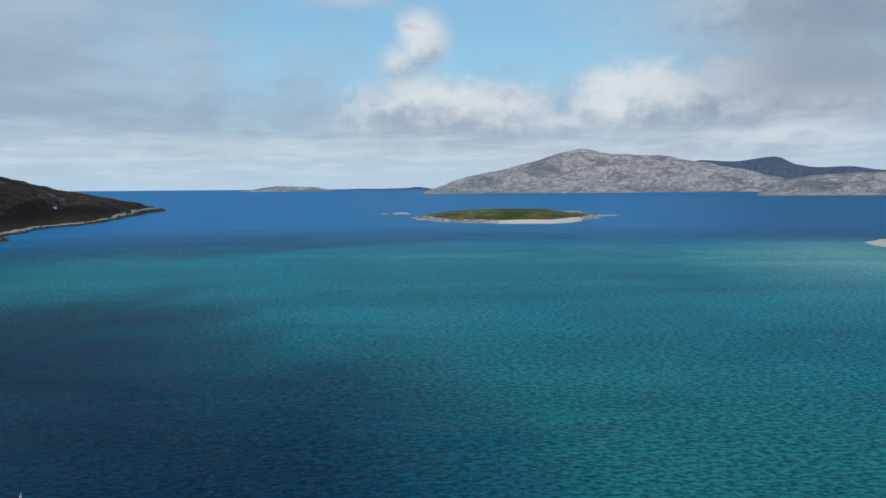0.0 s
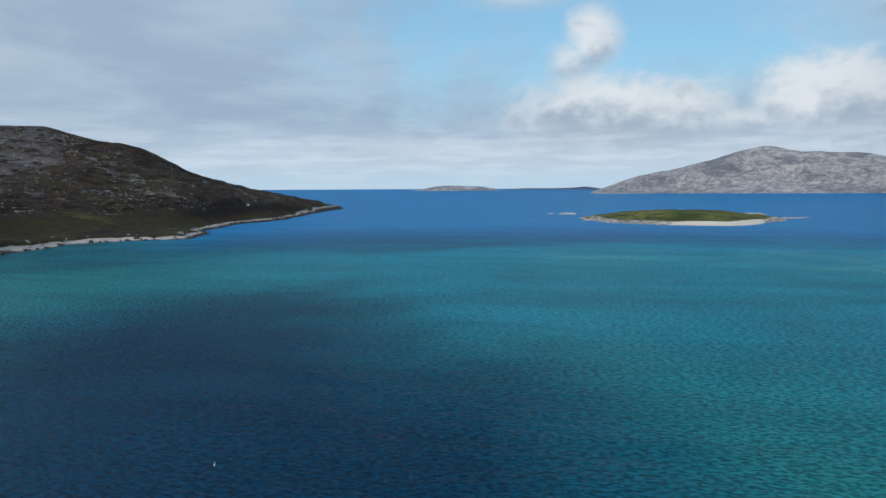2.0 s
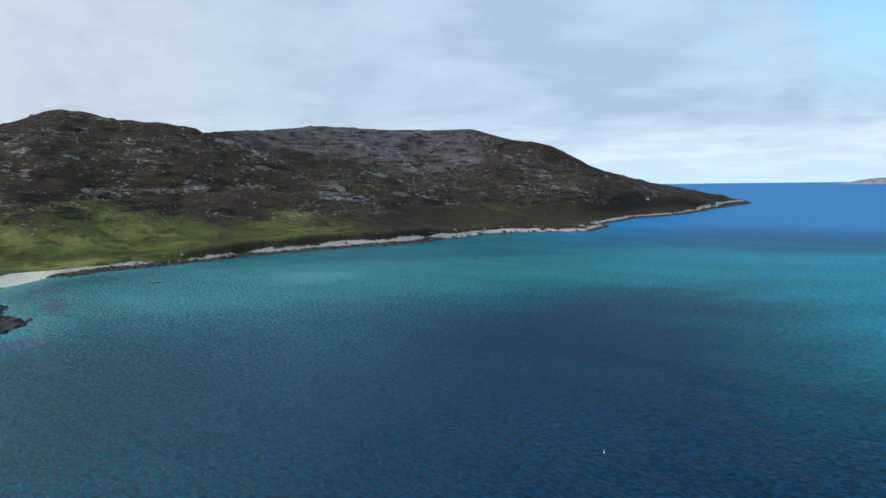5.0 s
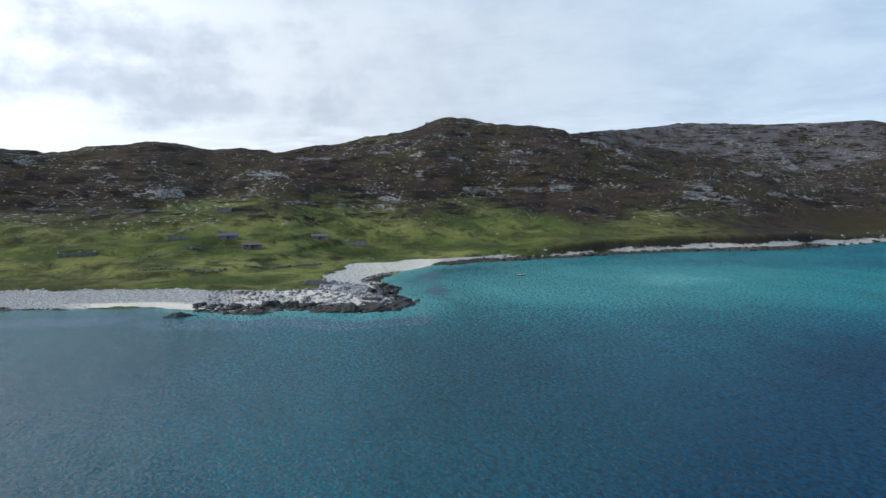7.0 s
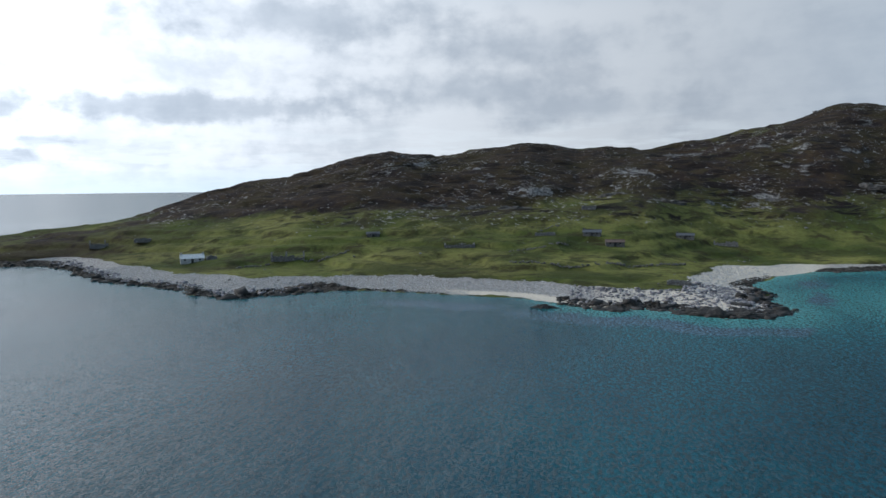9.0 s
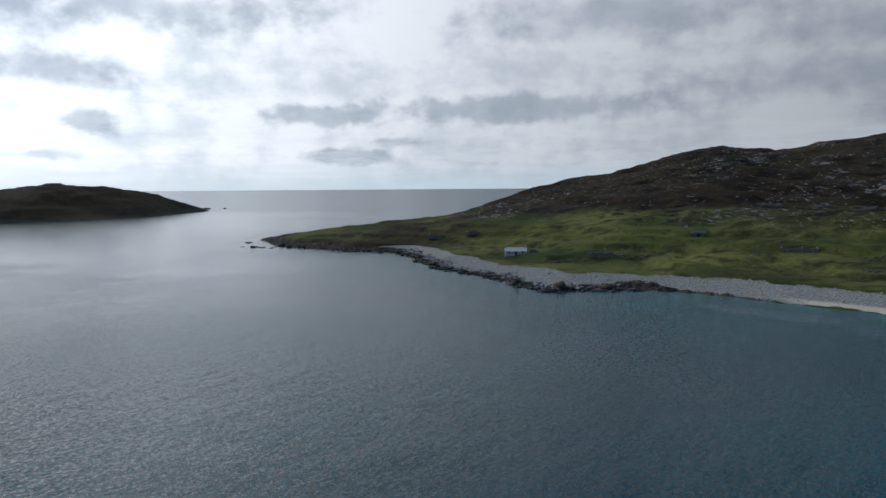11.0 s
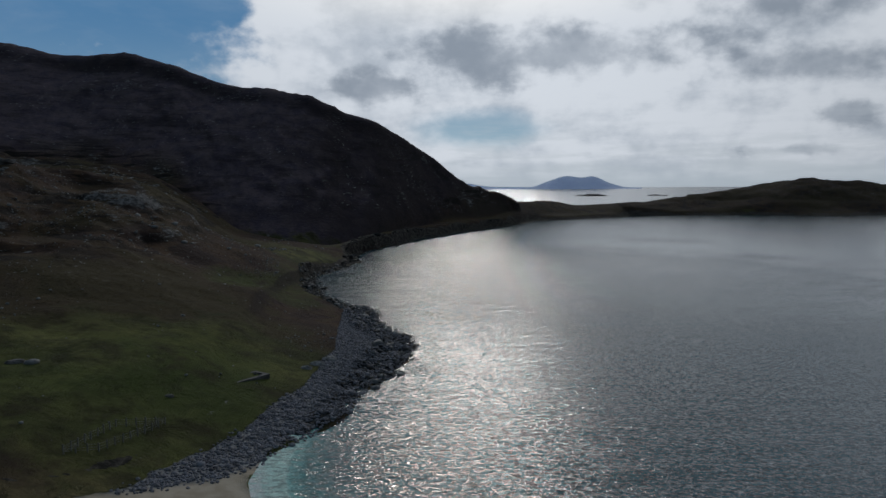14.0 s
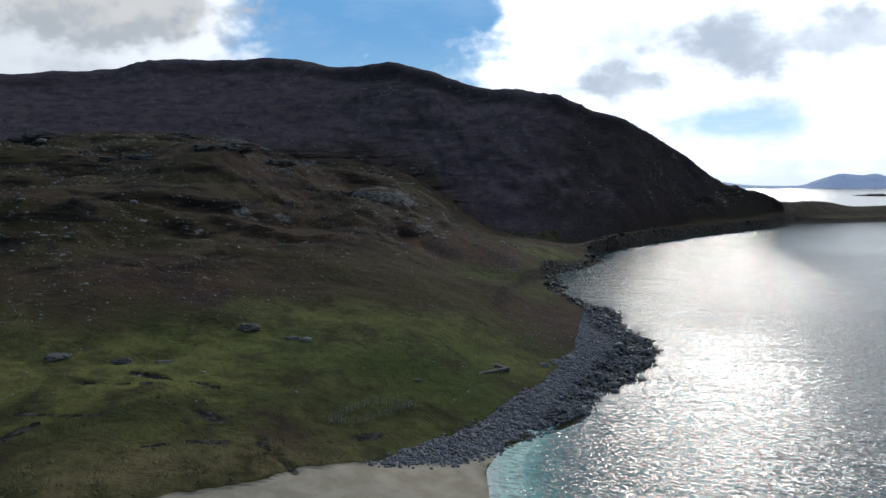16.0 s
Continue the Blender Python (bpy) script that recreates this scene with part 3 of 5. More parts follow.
def water_material():
    """The colour of the water over its bed, under a skin that mirrors the sky, broken by wind waves."""
    m = bpy.data.materials.new("sea_water")
    m.use_nodes = True
    m.node_tree.nodes.clear()
    k = Nodes(m.node_tree)
    at = k.add("ShaderNodeNewGeometry").outputs["Position"]
    shoal, weed, milk = attribute(k, "bed")
    wind, offing, gleam = attribute(k, "wind")
    patch = k.noise(at, 0.010, 5, 0.6, 0.5)
    q = k.math("ADD", shoal, k.math("MULTIPLY", k.math("SUBTRACT", patch, 0.5), 0.55), clamp=True)
    # tints for high gleam: greyer water, some sky sheen put into the colour
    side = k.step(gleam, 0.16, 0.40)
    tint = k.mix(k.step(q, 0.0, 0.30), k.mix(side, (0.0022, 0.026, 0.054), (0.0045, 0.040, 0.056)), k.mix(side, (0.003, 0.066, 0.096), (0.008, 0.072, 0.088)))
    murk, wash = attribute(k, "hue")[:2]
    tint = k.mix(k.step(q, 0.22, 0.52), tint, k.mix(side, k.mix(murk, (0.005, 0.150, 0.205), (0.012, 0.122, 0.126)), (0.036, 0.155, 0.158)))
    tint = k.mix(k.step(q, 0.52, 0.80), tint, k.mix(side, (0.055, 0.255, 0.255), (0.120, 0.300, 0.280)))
    tint = k.mix(k.step(q, 0.85, 1.0), tint, (0.34, 0.50, 0.45))
    tint = k.mix(offing, tint, (0.018, 0.165, 0.370))
    tint = k.mix(milk, tint, (0.130, 0.320, 0.310))
    kelp = k.math("ADD", weed, k.math("MULTIPLY", k.math("SUBTRACT", k.noise(at, 0.045, 6, 0.62, 0.4), 0.5), 1.0))
    tint = k.mix(k.step(kelp, 0.5, 0.68), tint, (0.040, 0.080, 0.110))
    # slopes of the wind waves: three sizes, as tilts to east and north
    def slopes(stretch, turn, scale, detail, steep, cross=1.3):
        node = k.add("ShaderNodeTexNoise")
        k.put(node.inputs["Vector"], k.stretch(at, stretch, turn))
        for key, value in (("Scale", scale), ("Detail", detail), ("Roughness", 0.55), ("Distortion", 0.4)):
            node.inputs[key].default_value = value
        away = k.add("ShaderNodeVectorMath", operation="SUBTRACT")
        k.put(away.inputs[0], node.outputs["Color"])
        away.inputs[1].default_value = (0.5, 0.5, 0.5)
        size = k.add("ShaderNodeVectorMath", operation="MULTIPLY")
        k.put(size.inputs[0], away.outputs[0])
        size.inputs[1].default_value = (steep * cross, steep, 0.0)
        return size.outputs[0], node.outputs["Fac"]

    swell, _ = slopes((0.20, 1.0, 1), -9, 0.46, 3, 0.36, 0.4)
    chop, crest = slopes((0.58, 1.0, 1), -8, 1.4, 3, 0.44)
    ripple, _ = slopes((0.7, 1.0, 1), 20, 5.0, 2, 1.05)
    tilt = swell
    for more in (chop, ripple):
        total = k.add("ShaderNodeVectorMath", operation="ADD")
        k.put(total.inputs[0], tilt)
        k.put(total.inputs[1], more)
        tilt = total.outputs[0]
    eased = k.add("ShaderNodeVectorMath", operation="SCALE")
    k.put(eased.inputs[0], tilt)
    k.put(eased.inputs["Scale"], k.math("MULTIPLY_ADD", wind, 1.15, 0.04))
    upright = k.add("ShaderNodeVectorMath", operation="ADD")
    k.put(upright.inputs[0], eased.outputs[0])
    upright.inputs[1].default_value = (0, 0, 1)
    bump = k.add("ShaderNodeVectorMath", operation="NORMALIZE")
    k.put(bump.inputs[0], upright.outputs[0])
    # wave shading put into the water colour: troughs darker, crests lighter
    wave_shade = k.step(crest, 0.36, 0.64, 0.58, 1.40)
    # painted glints: noise that strengthens and weakens the mirror share
    glint = k.step(k.noise(k.stretch(at, (0.6, 1.0, 1), 10), 1.7, 3, 0.7, 0.3), 0.42, 0.64, 0.6, 1.5)
    glint = k.mix(k.step(wind, 0.4, 0.9, 0.1, 1.0), (1, 1, 1), glint)
    tint = k.mix(k.step(wind, 0.3, 0.8, 0.15, 1.0), tint, k.mix(1.0, tint, wave_shade, "MULTIPLY"))
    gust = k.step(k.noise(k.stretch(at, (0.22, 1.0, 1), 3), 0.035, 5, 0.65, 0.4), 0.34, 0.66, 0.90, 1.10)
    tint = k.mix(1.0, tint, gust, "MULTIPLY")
    tint = k.mix(k.math("MULTIPLY", wash, k.step(k.noise(at, 1.1, 4, 0.65, 0.4), 0.38, 0.55)), tint, (0.62, 0.64, 0.62))
    body, gloss, both = k.add("ShaderNodeBsdfDiffuse"), k.add("ShaderNodeBsdfGlossy", distribution="BECKMANN"), k.add("ShaderNodeMixShader")
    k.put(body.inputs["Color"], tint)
    k.put(body.inputs["Normal"], bump.outputs[0])
    calm, skin = k.add("ShaderNodeBsdfGlossy", distribution="BECKMANN"), k.add("ShaderNodeMixShader")
    calm.inputs["Roughness"].default_value = 0.15
    k.put(skin.inputs[0], k.step(wind, 0.08, 0.55))
    k.put(skin.inputs[1], calm.outputs[0])
    k.put(skin.inputs[2], gloss.outputs[0])
    k.put(gloss.inputs["Normal"], bump.outputs[0])
    gloss.inputs["Roughness"].default_value = 0.22
    gloss.inputs["Color"].default_value = (1.0, 1.0, 1.0, 1)
    edge = k.add("ShaderNodeFresnel")
    edge.inputs["IOR"].default_value = 1.33
    k.put(edge.inputs["Normal"], bump.outputs[0])
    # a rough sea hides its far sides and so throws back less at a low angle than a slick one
    # gleam: sky reflection turned up or down by a mask painted over headings
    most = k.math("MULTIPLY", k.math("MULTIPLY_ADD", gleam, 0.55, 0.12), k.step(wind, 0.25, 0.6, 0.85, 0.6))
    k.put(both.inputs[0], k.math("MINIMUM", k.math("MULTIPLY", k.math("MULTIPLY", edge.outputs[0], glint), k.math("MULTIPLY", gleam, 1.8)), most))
    k.put(both.inputs[1], body.outputs[0])
    k.put(both.inputs[2], skin.outputs[0])
    k.put(k.add("ShaderNodeOutputMaterial").inputs["Surface"], both.outputs[0])
    return m


def stone_material(name, dark, light, scale=1.0):
    m, k, skin, at = material(name)
    a, b = k.noise(at, 0.9 * scale, 5, 0.65), k.noise(at, 5.0 * scale, 4, 0.6)
    own = k.add("ShaderNodeNewGeometry").outputs["Random Per Island"]
    f = k.math("ADD", k.math("MULTIPLY", k.step(a, 0.35, 0.66), 0.6), k.math("MULTIPLY", own, 0.4))
    k.put(skin.inputs["Base Color"], k.mix(f, dark, light))
    skin.inputs["Roughness"].default_value = 0.9
    bumped(k, skin, b, 0.6, 0.08)
    return m


def far_material(name, low, rock, shade, glow=None):
    """Distant hills of bare rock and thin heath; glow: emission that stands in for the lit haze before the furthest."""
    m, k, skin, at = material(name)
    a, b = k.noise(k.stretch(at, (1, 1, 1.6), 25), 0.024, 9, 0.66, 0.8), k.noise(k.stretch(at, (1, 1, 2.0)), 0.0045, 7, 0.62, 0.5)
    c = k.mix(k.step(a, 0.40, 0.60), low, rock)
    c = k.mix(k.step(b, 0.50, 0.62, 0.0, 0.75), c, shade)
    k.put(skin.inputs["Base Color"], c)
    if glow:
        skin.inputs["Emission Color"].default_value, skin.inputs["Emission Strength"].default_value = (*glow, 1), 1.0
    skin.inputs["Roughness"].default_value = 0.95
    bumped(k, skin, a, 1.0, 45.0)
    return m


M_LAND, M_SEA = land_material(), water_material()
M_FAR = far_material("distant_rock", (0.22, 0.215, 0.235), (0.44, 0.42, 0.425), (0.13, 0.14, 0.17))
# haze painted in: pale blue base colour plus a faint emission
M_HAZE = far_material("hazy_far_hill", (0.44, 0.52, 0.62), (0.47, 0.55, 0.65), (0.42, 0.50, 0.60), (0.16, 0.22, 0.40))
# dark blue of the hazy distance painted into the base colour
M_BLUE = far_material("haze_blue_hill", (0.055, 0.085, 0.15), (0.075, 0.11, 0.18), (0.05, 0.08, 0.14))


# ---- sea, land, islands ----
def sheet(name, x, y, z, keep, mat, **masks):
    """A mesh over a grid of points, with colour masks."""
    rows, cols = x.shape
    i = np.arange(rows * cols).reshape(rows, cols)
    quads = np.stack([i[:-1, :-1], i[1:, :-1], i[1:, 1:], i[:-1, 1:]], -1).reshape(-1, 4)
    quads = quads[keep.ravel()[quads].any(1)]
    used = np.unique(quads)
    again = np.zeros(rows * cols, int)
    again[used] = np.arange(len(used))
    quads = again[quads]
    mesh = bpy.data.meshes.new(name)
    mesh.vertices.add(len(used))
    mesh.vertices.foreach_set("co", np.stack([x, y, z], -1).reshape(-1, 3)[used].ravel())
    mesh.loops.add(quads.size)
    mesh.loops.foreach_set("vertex_index", quads.ravel())
    mesh.polygons.add(len(quads))
    mesh.polygons.foreach_set("loop_start", np.arange(0, quads.size, 4))
    mesh.polygons.foreach_set("loop_total", np.full(len(quads), 4))
    mesh.update(calc_edges=True)
    for key, (r, g, b) in masks.items():
        layer = mesh.attributes.new(key, "FLOAT_COLOR", "POINT")
        layer.data.foreach_set("color", np.stack([np.broadcast_to(q, x.shape).ravel()[used] for q in (r, g, b, 1.0)], -1).astype(np.float32).ravel())
    mesh.polygons.foreach_set("use_smooth", np.ones(len(quads), bool))
    mesh.materials.append(mat)
    return new(name, mesh)


def fan(turn0, turn1, turns, reach0, reach1, reaches):
    """Grid points over a sector, closer together near the middle."""
    return np.meshgrid(np.linspace(turn0, turn1, turns), np.geomspace(reach0, reach1, reaches))


def sea_level(reach):
    """The far sea lifts gently, as far as the eye's own height at the horizon."""
    s = np.clip((reach - 2500) / 2450, 0, 1)
    return np.where(reach < 2500, 0.0, EYE * (1 - reach / 2500 * (1 - s)))


def build_land(name, label, span, turns, reach, reaches, *form):
    t, r = fan(*span, turns, *reach, reaches)
    x, y = polar(t, r)
    z, s, c = land(x, y, *form)
    lush = np.interp(t, [19, 34, 50, 60, 66, 73, 80, 108, 140, 146, 165, 187, 192, 197, 215, 248], [0.30, 0.48, 0.42, 0.56, 0.74, 1.0, 1.25, 0.84, 0.56, 0.1, 0.15, 0.24, 0.72, 0.84, 0.78, 0.8])
    north = t[0, 0] < 100
    green = np.clip(lush - 0.9 * ease((z - (8 if north else 5)) / (34 if north else 16)) - (0.5 if north else 0.6) * c["hollow"], 0, 1)
    low = np.interp(t, [184, 195.9, 200, 203.8, 207.5, 209], [60, 95, 90, 88, 86, 90])
    grey = np.maximum(ease((t - 183) / 2) * ease((209 - t) / 2) * ease((r - low + 1) / 2), 0.8 * ease((t - 87) / 3) * ease((150 - t) / 5) * np.maximum(ease((s - 6) / 3), ease((t - 99) / 3)) + 0.6 * ease((74 - t) / 2))
    if north:
        # the ridge behind gets a grey-blue tint, haze of distance put into its colour
        grey = np.maximum(grey, ease((r - curve(form[2], t, 1) - 10) / 50) * ease((64 - t) / 4) * ease((t - 33) / 10))
    else:
        grey = 0.82 * grey
    # tone: russet heath, painted haze on the big hill, dry grass
    ob = sheet(name, x, y, z, s > -14, M_LAND, cover=(c["sand"], c["rock"], green), edge=(c["wet"], c["moor"], grey), tone=(0.0 if north else ease((t - 174) / 4), 0.0 if north else ease((r - curve(form[2], t, 1) - 10) / 60) * ease((t - 174) / 3), 0.0 if north else ease((94 - r) / 12) * ease((t - 205) / 4)))
    return tagged(ob, label, "hillside", kind="structure")


A_FORM = (A_SHORE, A_FOOT, A_NEAR, A_FAR, A_EDGE, 1.6)
B_FORM = (B_SHORE, B_FOOT, B_NEAR, B_FAR, B_EDGE, 1.2)
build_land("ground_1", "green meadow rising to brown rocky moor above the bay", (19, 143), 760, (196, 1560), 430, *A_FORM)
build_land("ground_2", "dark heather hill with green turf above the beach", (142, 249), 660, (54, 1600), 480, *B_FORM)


def ground(x, y):
    """Height of the land at a point."""
    x, y = np.array([float(x)]), np.array([float(y)])
    return max(float(land(x, y, *A_FORM)[0][0]), float(land(x, y, *B_FORM)[0][0]))


def build_sea():
    t, r = np.meshgrid(np.linspace(-95, 265, 901), np.concatenate([[0.02], np.geomspace(4, 4950, 330)]))
    x, y = polar(t, r)
    off = -np.maximum(inland(A_SHORE, x, y), inland(B_SHORE, x, y))
    # shoals of white sand: a bar across the sound and along the north shore, the flats to the east, the beaches
    mid = np.interp(t, [-95, -30, 0, 20, 40, 60, 75, 86], [430, 420, 385, 350, 315, 288, 262, 232])
    wide = np.interp(t, [-95, 0, 20, 40, 60, 75, 86], [170, 130, 105, 98, 88, 62, 40])
    wander = 1 + 0.25 * fbm(x, y, 140, 3, 131)
    bar = np.interp(t, [-95, 0, 20, 50, 66, 80, 92], [0.68, 0.60, 0.46, 0.56, 0.54, 0.36, 0.0]) * np.exp(-np.abs((r - mid) * wander / wide) ** 2.2)
    shelf = 0.36 * ease((r - mid) / 60) * ease((t - 22) / 14) * ease((88 - t) / 14) * ease((230 - off) / 130)
    brim = np.interp(r, [0, 60, 90, 160, 230, 300, 400], [-18, -2, 7, 15, 22, 32, 42]) + 12 * fbm(x, y, 60, 3, 137)
    flats = 0.46 * ease((brim - t) / 44 + 0.5) * ease((600 - r) / 240) * ease(r / 50) * ease((t + 95) / 25)
    cove = 0.70 * np.exp(-np.maximum(off, 0) / 20) * ease((t - 66) / 6) * ease((100 - t) / 10)
    beach = (0.95 * np.exp(-np.maximum(off, 0) / 7) * ease((t - 191) / 5) + 0.62 * np.exp(-np.maximum(off, 0) / 26) * ease((t - 186) / 8)) * ease((170 - r) / 50)
    offing = 0.9 * ease((r - 320) / 440) * ease((110 - t) / 60) * (1 - 0.35 * ease((-14 - t) / 14)) * (1 - ease((t - 32) / 8) * (1 - ease(off / 260)))
    bight = 0.24 * np.exp(-np.maximum(off, 0) / 95) * ease((t - 70) / 15) * ease((150 - t) / 40)
    shoal = np.maximum.reduce([bar, shelf, flats, cove, np.minimum(beach, 1), bight])
    weed = 0.66 * np.exp(-((off - 20) / 14) ** 2) * ease((t - 69) / 5) * ease((112 - t) / 8)
    milk = 0.75 * ease((-18 - t) / 12) * np.exp(-((r - 420) / 110) ** 2) * ease((t + 95) / 25)
    # the wind: steady in the open, slacker under the big hill; gleam: sky reflection painted stronger to the south
    open_sea = ease((90 - t) / 60) * ease((t + 95) / 30)
    lee = ease((t - 118) / 45) * ease((r + 150 * fbm(x, y, 70, 4, 151) - 200 - 30 * ease((t - 160) / 12)) / 300) * (1 - ease((r - 1000) / 500)) * 0.62 * (1 - 0.9 * ease((t - 174) / 8))
    calm = ease((t - 80) / 25) * ease((165 - t) / 20)
    wind = (0.85 - 0.25 * calm + 0.08 * fbm(x, y, 90, 3, 141)) * (1 - lee) + 0.06 * lee
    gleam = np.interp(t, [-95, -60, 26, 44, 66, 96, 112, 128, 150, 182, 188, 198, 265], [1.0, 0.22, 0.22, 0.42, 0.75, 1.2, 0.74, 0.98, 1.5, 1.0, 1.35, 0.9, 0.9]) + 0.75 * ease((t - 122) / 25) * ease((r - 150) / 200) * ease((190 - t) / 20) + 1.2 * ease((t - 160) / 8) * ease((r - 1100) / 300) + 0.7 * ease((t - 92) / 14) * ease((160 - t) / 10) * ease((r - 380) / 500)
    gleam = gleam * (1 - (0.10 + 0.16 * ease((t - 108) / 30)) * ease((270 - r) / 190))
    # sun glare toned down: gleam cut round the sun's heading
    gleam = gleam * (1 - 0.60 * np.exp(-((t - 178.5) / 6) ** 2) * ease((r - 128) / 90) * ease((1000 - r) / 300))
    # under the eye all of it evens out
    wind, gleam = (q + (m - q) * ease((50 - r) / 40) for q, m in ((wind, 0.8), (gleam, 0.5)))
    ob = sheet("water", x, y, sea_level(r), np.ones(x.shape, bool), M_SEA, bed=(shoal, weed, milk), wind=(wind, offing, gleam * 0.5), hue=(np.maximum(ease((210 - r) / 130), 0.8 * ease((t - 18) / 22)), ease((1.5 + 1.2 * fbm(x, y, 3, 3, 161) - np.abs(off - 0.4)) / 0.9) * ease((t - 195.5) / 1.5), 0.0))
    return tagged(ob, "wind-rippled sea, navy in the deep and turquoise over sand", "sea", kind="structure")


build_sea()


def ridge_hill(name, label, mat, turn0, turn1, base, crest, depth, seed, rough):
    """A distant range: a crest line over headings, rising from a shore at range `base`."""
    t, q = np.meshgrid(np.linspace(turn0, turn1, 700), np.linspace(0, 1, 90))
    reach = base + depth * q
    x, y = polar(t, reach)
    top = curve(crest, t, 1)
    level = sea_level(np.full_like(reach, base)) - 1
    v = np.minimum(q / 0.75, 1)
    z = level + (top - level) * np.where(q < 0.75, 0.35 * v + 0.65 * np.sin(v * np.pi / 2) ** 1.3, 1 - (q - 0.75) * 0.8)
    z = z + fbm(x, y, 420, 6, seed, 0.55) * rough * np.sin(np.pi * np.clip(q * 1.1, 0, 1)) * np.clip((top - level) / 60, 0.05, 1)
    z = z - np.abs(fbm(x, y, 260, 6, seed + 40, 0.62)) * rough * 1.8 * np.clip((top - level) / 60, 0, 1) * np.sin(np.pi * np.clip(q * 1.3, 0, 1))
    return tagged(sheet(name, x, y, z, np.ones(x.shape, bool), mat), label, "hills", kind="structure")


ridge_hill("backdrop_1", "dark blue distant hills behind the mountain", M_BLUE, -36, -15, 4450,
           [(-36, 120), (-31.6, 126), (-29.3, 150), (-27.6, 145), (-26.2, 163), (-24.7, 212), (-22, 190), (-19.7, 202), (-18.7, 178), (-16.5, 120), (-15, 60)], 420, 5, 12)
ridge_hill("backdrop_2", "pale grey rocky mountain across the sound", M_FAR, -27, 2, 3700,
           [(-27, 30), (-25.6, 62), (-24.4, 90), (-22.1, 135), (-20, 172), (-18.6, 196), (-16.8, 224), (-14.5, 222), (-13.3, 218), (-11.2, 250), (-9.6, 236), (-7, 190), (-3.5, 132), (-0.8, 82), (1.3, 24), (2, 12)], 750, 8, 42)
ridge_hill("backdrop_3", "grey rocky shore of the far side of the sound", M_FAR, -40, -23.6, 2900,
           [(-40, 90), (-33, 92), (-31, 88), (-29, 84), (-27, 80), (-25.5, 66), (-24.3, 36), (-23.6, 3)], 500, 12, 24)
ridge_hill("backdrop_4", "low pale rocky island on the horizon", M_FAR, 7.6, 16.2, 4500,
           [(7.6, 24), (8.4, 27), (9.9, 50), (11, 55), (13, 58), (14, 48), (15.2, 31), (16.2, 24)], 200, 15, 4)
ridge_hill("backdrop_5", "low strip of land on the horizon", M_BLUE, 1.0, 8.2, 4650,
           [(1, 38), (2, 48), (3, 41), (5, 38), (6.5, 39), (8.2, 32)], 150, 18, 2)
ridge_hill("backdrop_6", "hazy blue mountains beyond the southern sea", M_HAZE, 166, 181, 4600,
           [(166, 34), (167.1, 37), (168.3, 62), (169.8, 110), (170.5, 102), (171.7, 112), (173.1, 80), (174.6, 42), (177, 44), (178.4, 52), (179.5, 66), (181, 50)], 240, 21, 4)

# ---- islet in the sound ----
ISLET_SHORE = [(2.6, 900), (2.2, 860), (0.4, 775), (-4.3, 729), (-9.0, 728), (-11.2, 800), (-12.6, 900), (-11.5, 985), (-8, 1010), (-2, 985), (1.5, 960)]


def build_islet():
    t, r = fan(-15, 5, 260, 690, 1080, 200)
    x, y = polar(t, r)
    s = inland(ISLET_SHORE, x, y) + fbm(x, y, 26, 4, 5) * 7
    z = np.where(s < 0, s * 0.15, 3.0 * ease(s / 16) + 6.5 * ease((s - 12) / 70)) + ease(s / 20) * fbm(x, y, 45, 4, 9) * 1.6
    sand = (1 - ease((s - 12) / 5)) * ease((t + 12) / 2) * ease((-3 - t) / 3) * ease((850 - r) / 30)
    rock = (1 - ease((s - 14) / 8))
    ob = sheet("ground_3", x, y, z, s > -12, M_LAND, cover=(np.maximum(sand, 0.47 * rock), np.clip(rock * 1.3, 0, 1), 0.8 + 0.2 * ease((t + 9) / 6)), edge=(0.0 * x, rock, 0.0 * x))
    return tagged(ob, "low grassy islet ringed by pale rock and sand", "islet", kind="structure")


build_islet()


# ---- sand spit on the east side ----
def build_spit():
    t, r = fan(-38, -29, 130, 440, 660, 90)
    x, y = polar(t, r)
    s = inland([(-30.4, 528), (-31.2, 500), (-33, 478), (-40, 455), (-40, 640), (-33, 590), (-31.4, 560)], x, y) + fbm(x, y, 14, 3, 15) * 3
    z = np.where(s < 0, s * 0.1, 1.6 * ease(s / 22)) + ease((s - 9) / 8) * np.maximum(fbm(x, y, 12, 4, 19), 0) * 2.5
    rock = ease((s - 8) / 6) * ease((fbm(x, y, 18, 3, 29) + 0.2) / 0.3)
    ob = sheet("ground_4", x, y, z, s > -8, M_LAND, cover=(1 - rock, rock, 0.0 * x), edge=(0.0 * x, 0.3 * rock, 0.0 * x))
    return tagged(ob, "white sand spit with low pale rocks", "beach", kind="structure")


build_spit()


# ---- building blocks ----
def part(name, bm, mat, parent=None, label="", smooth=False):
    mesh = bpy.data.meshes.new(name)
    bm.to_mesh(mesh)
    bm.free()
    mesh.materials.append(mat)
    if smooth:
        mesh.polygons.foreach_set("use_smooth", np.ones(len(mesh.polygons), bool))
    ob = new(name, mesh)
    if parent:
        ob.parent = parent
    return tagged(ob, label)


def thing(name, place, label, category, group=""):
    ob = new(name)
    ob.matrix_basis = place
    return tagged(ob, label, category, group)


def spot(turn, reach, face=None, sink=0.0):
    """A pose on the ground at a heading and range; x runs across the view, y away, unless faced otherwise."""
    x, y = polar(turn, reach)
    return pose(x, y, max(ground(x, y), -0.2) - sink, 0, 0, turn if face is None else face)


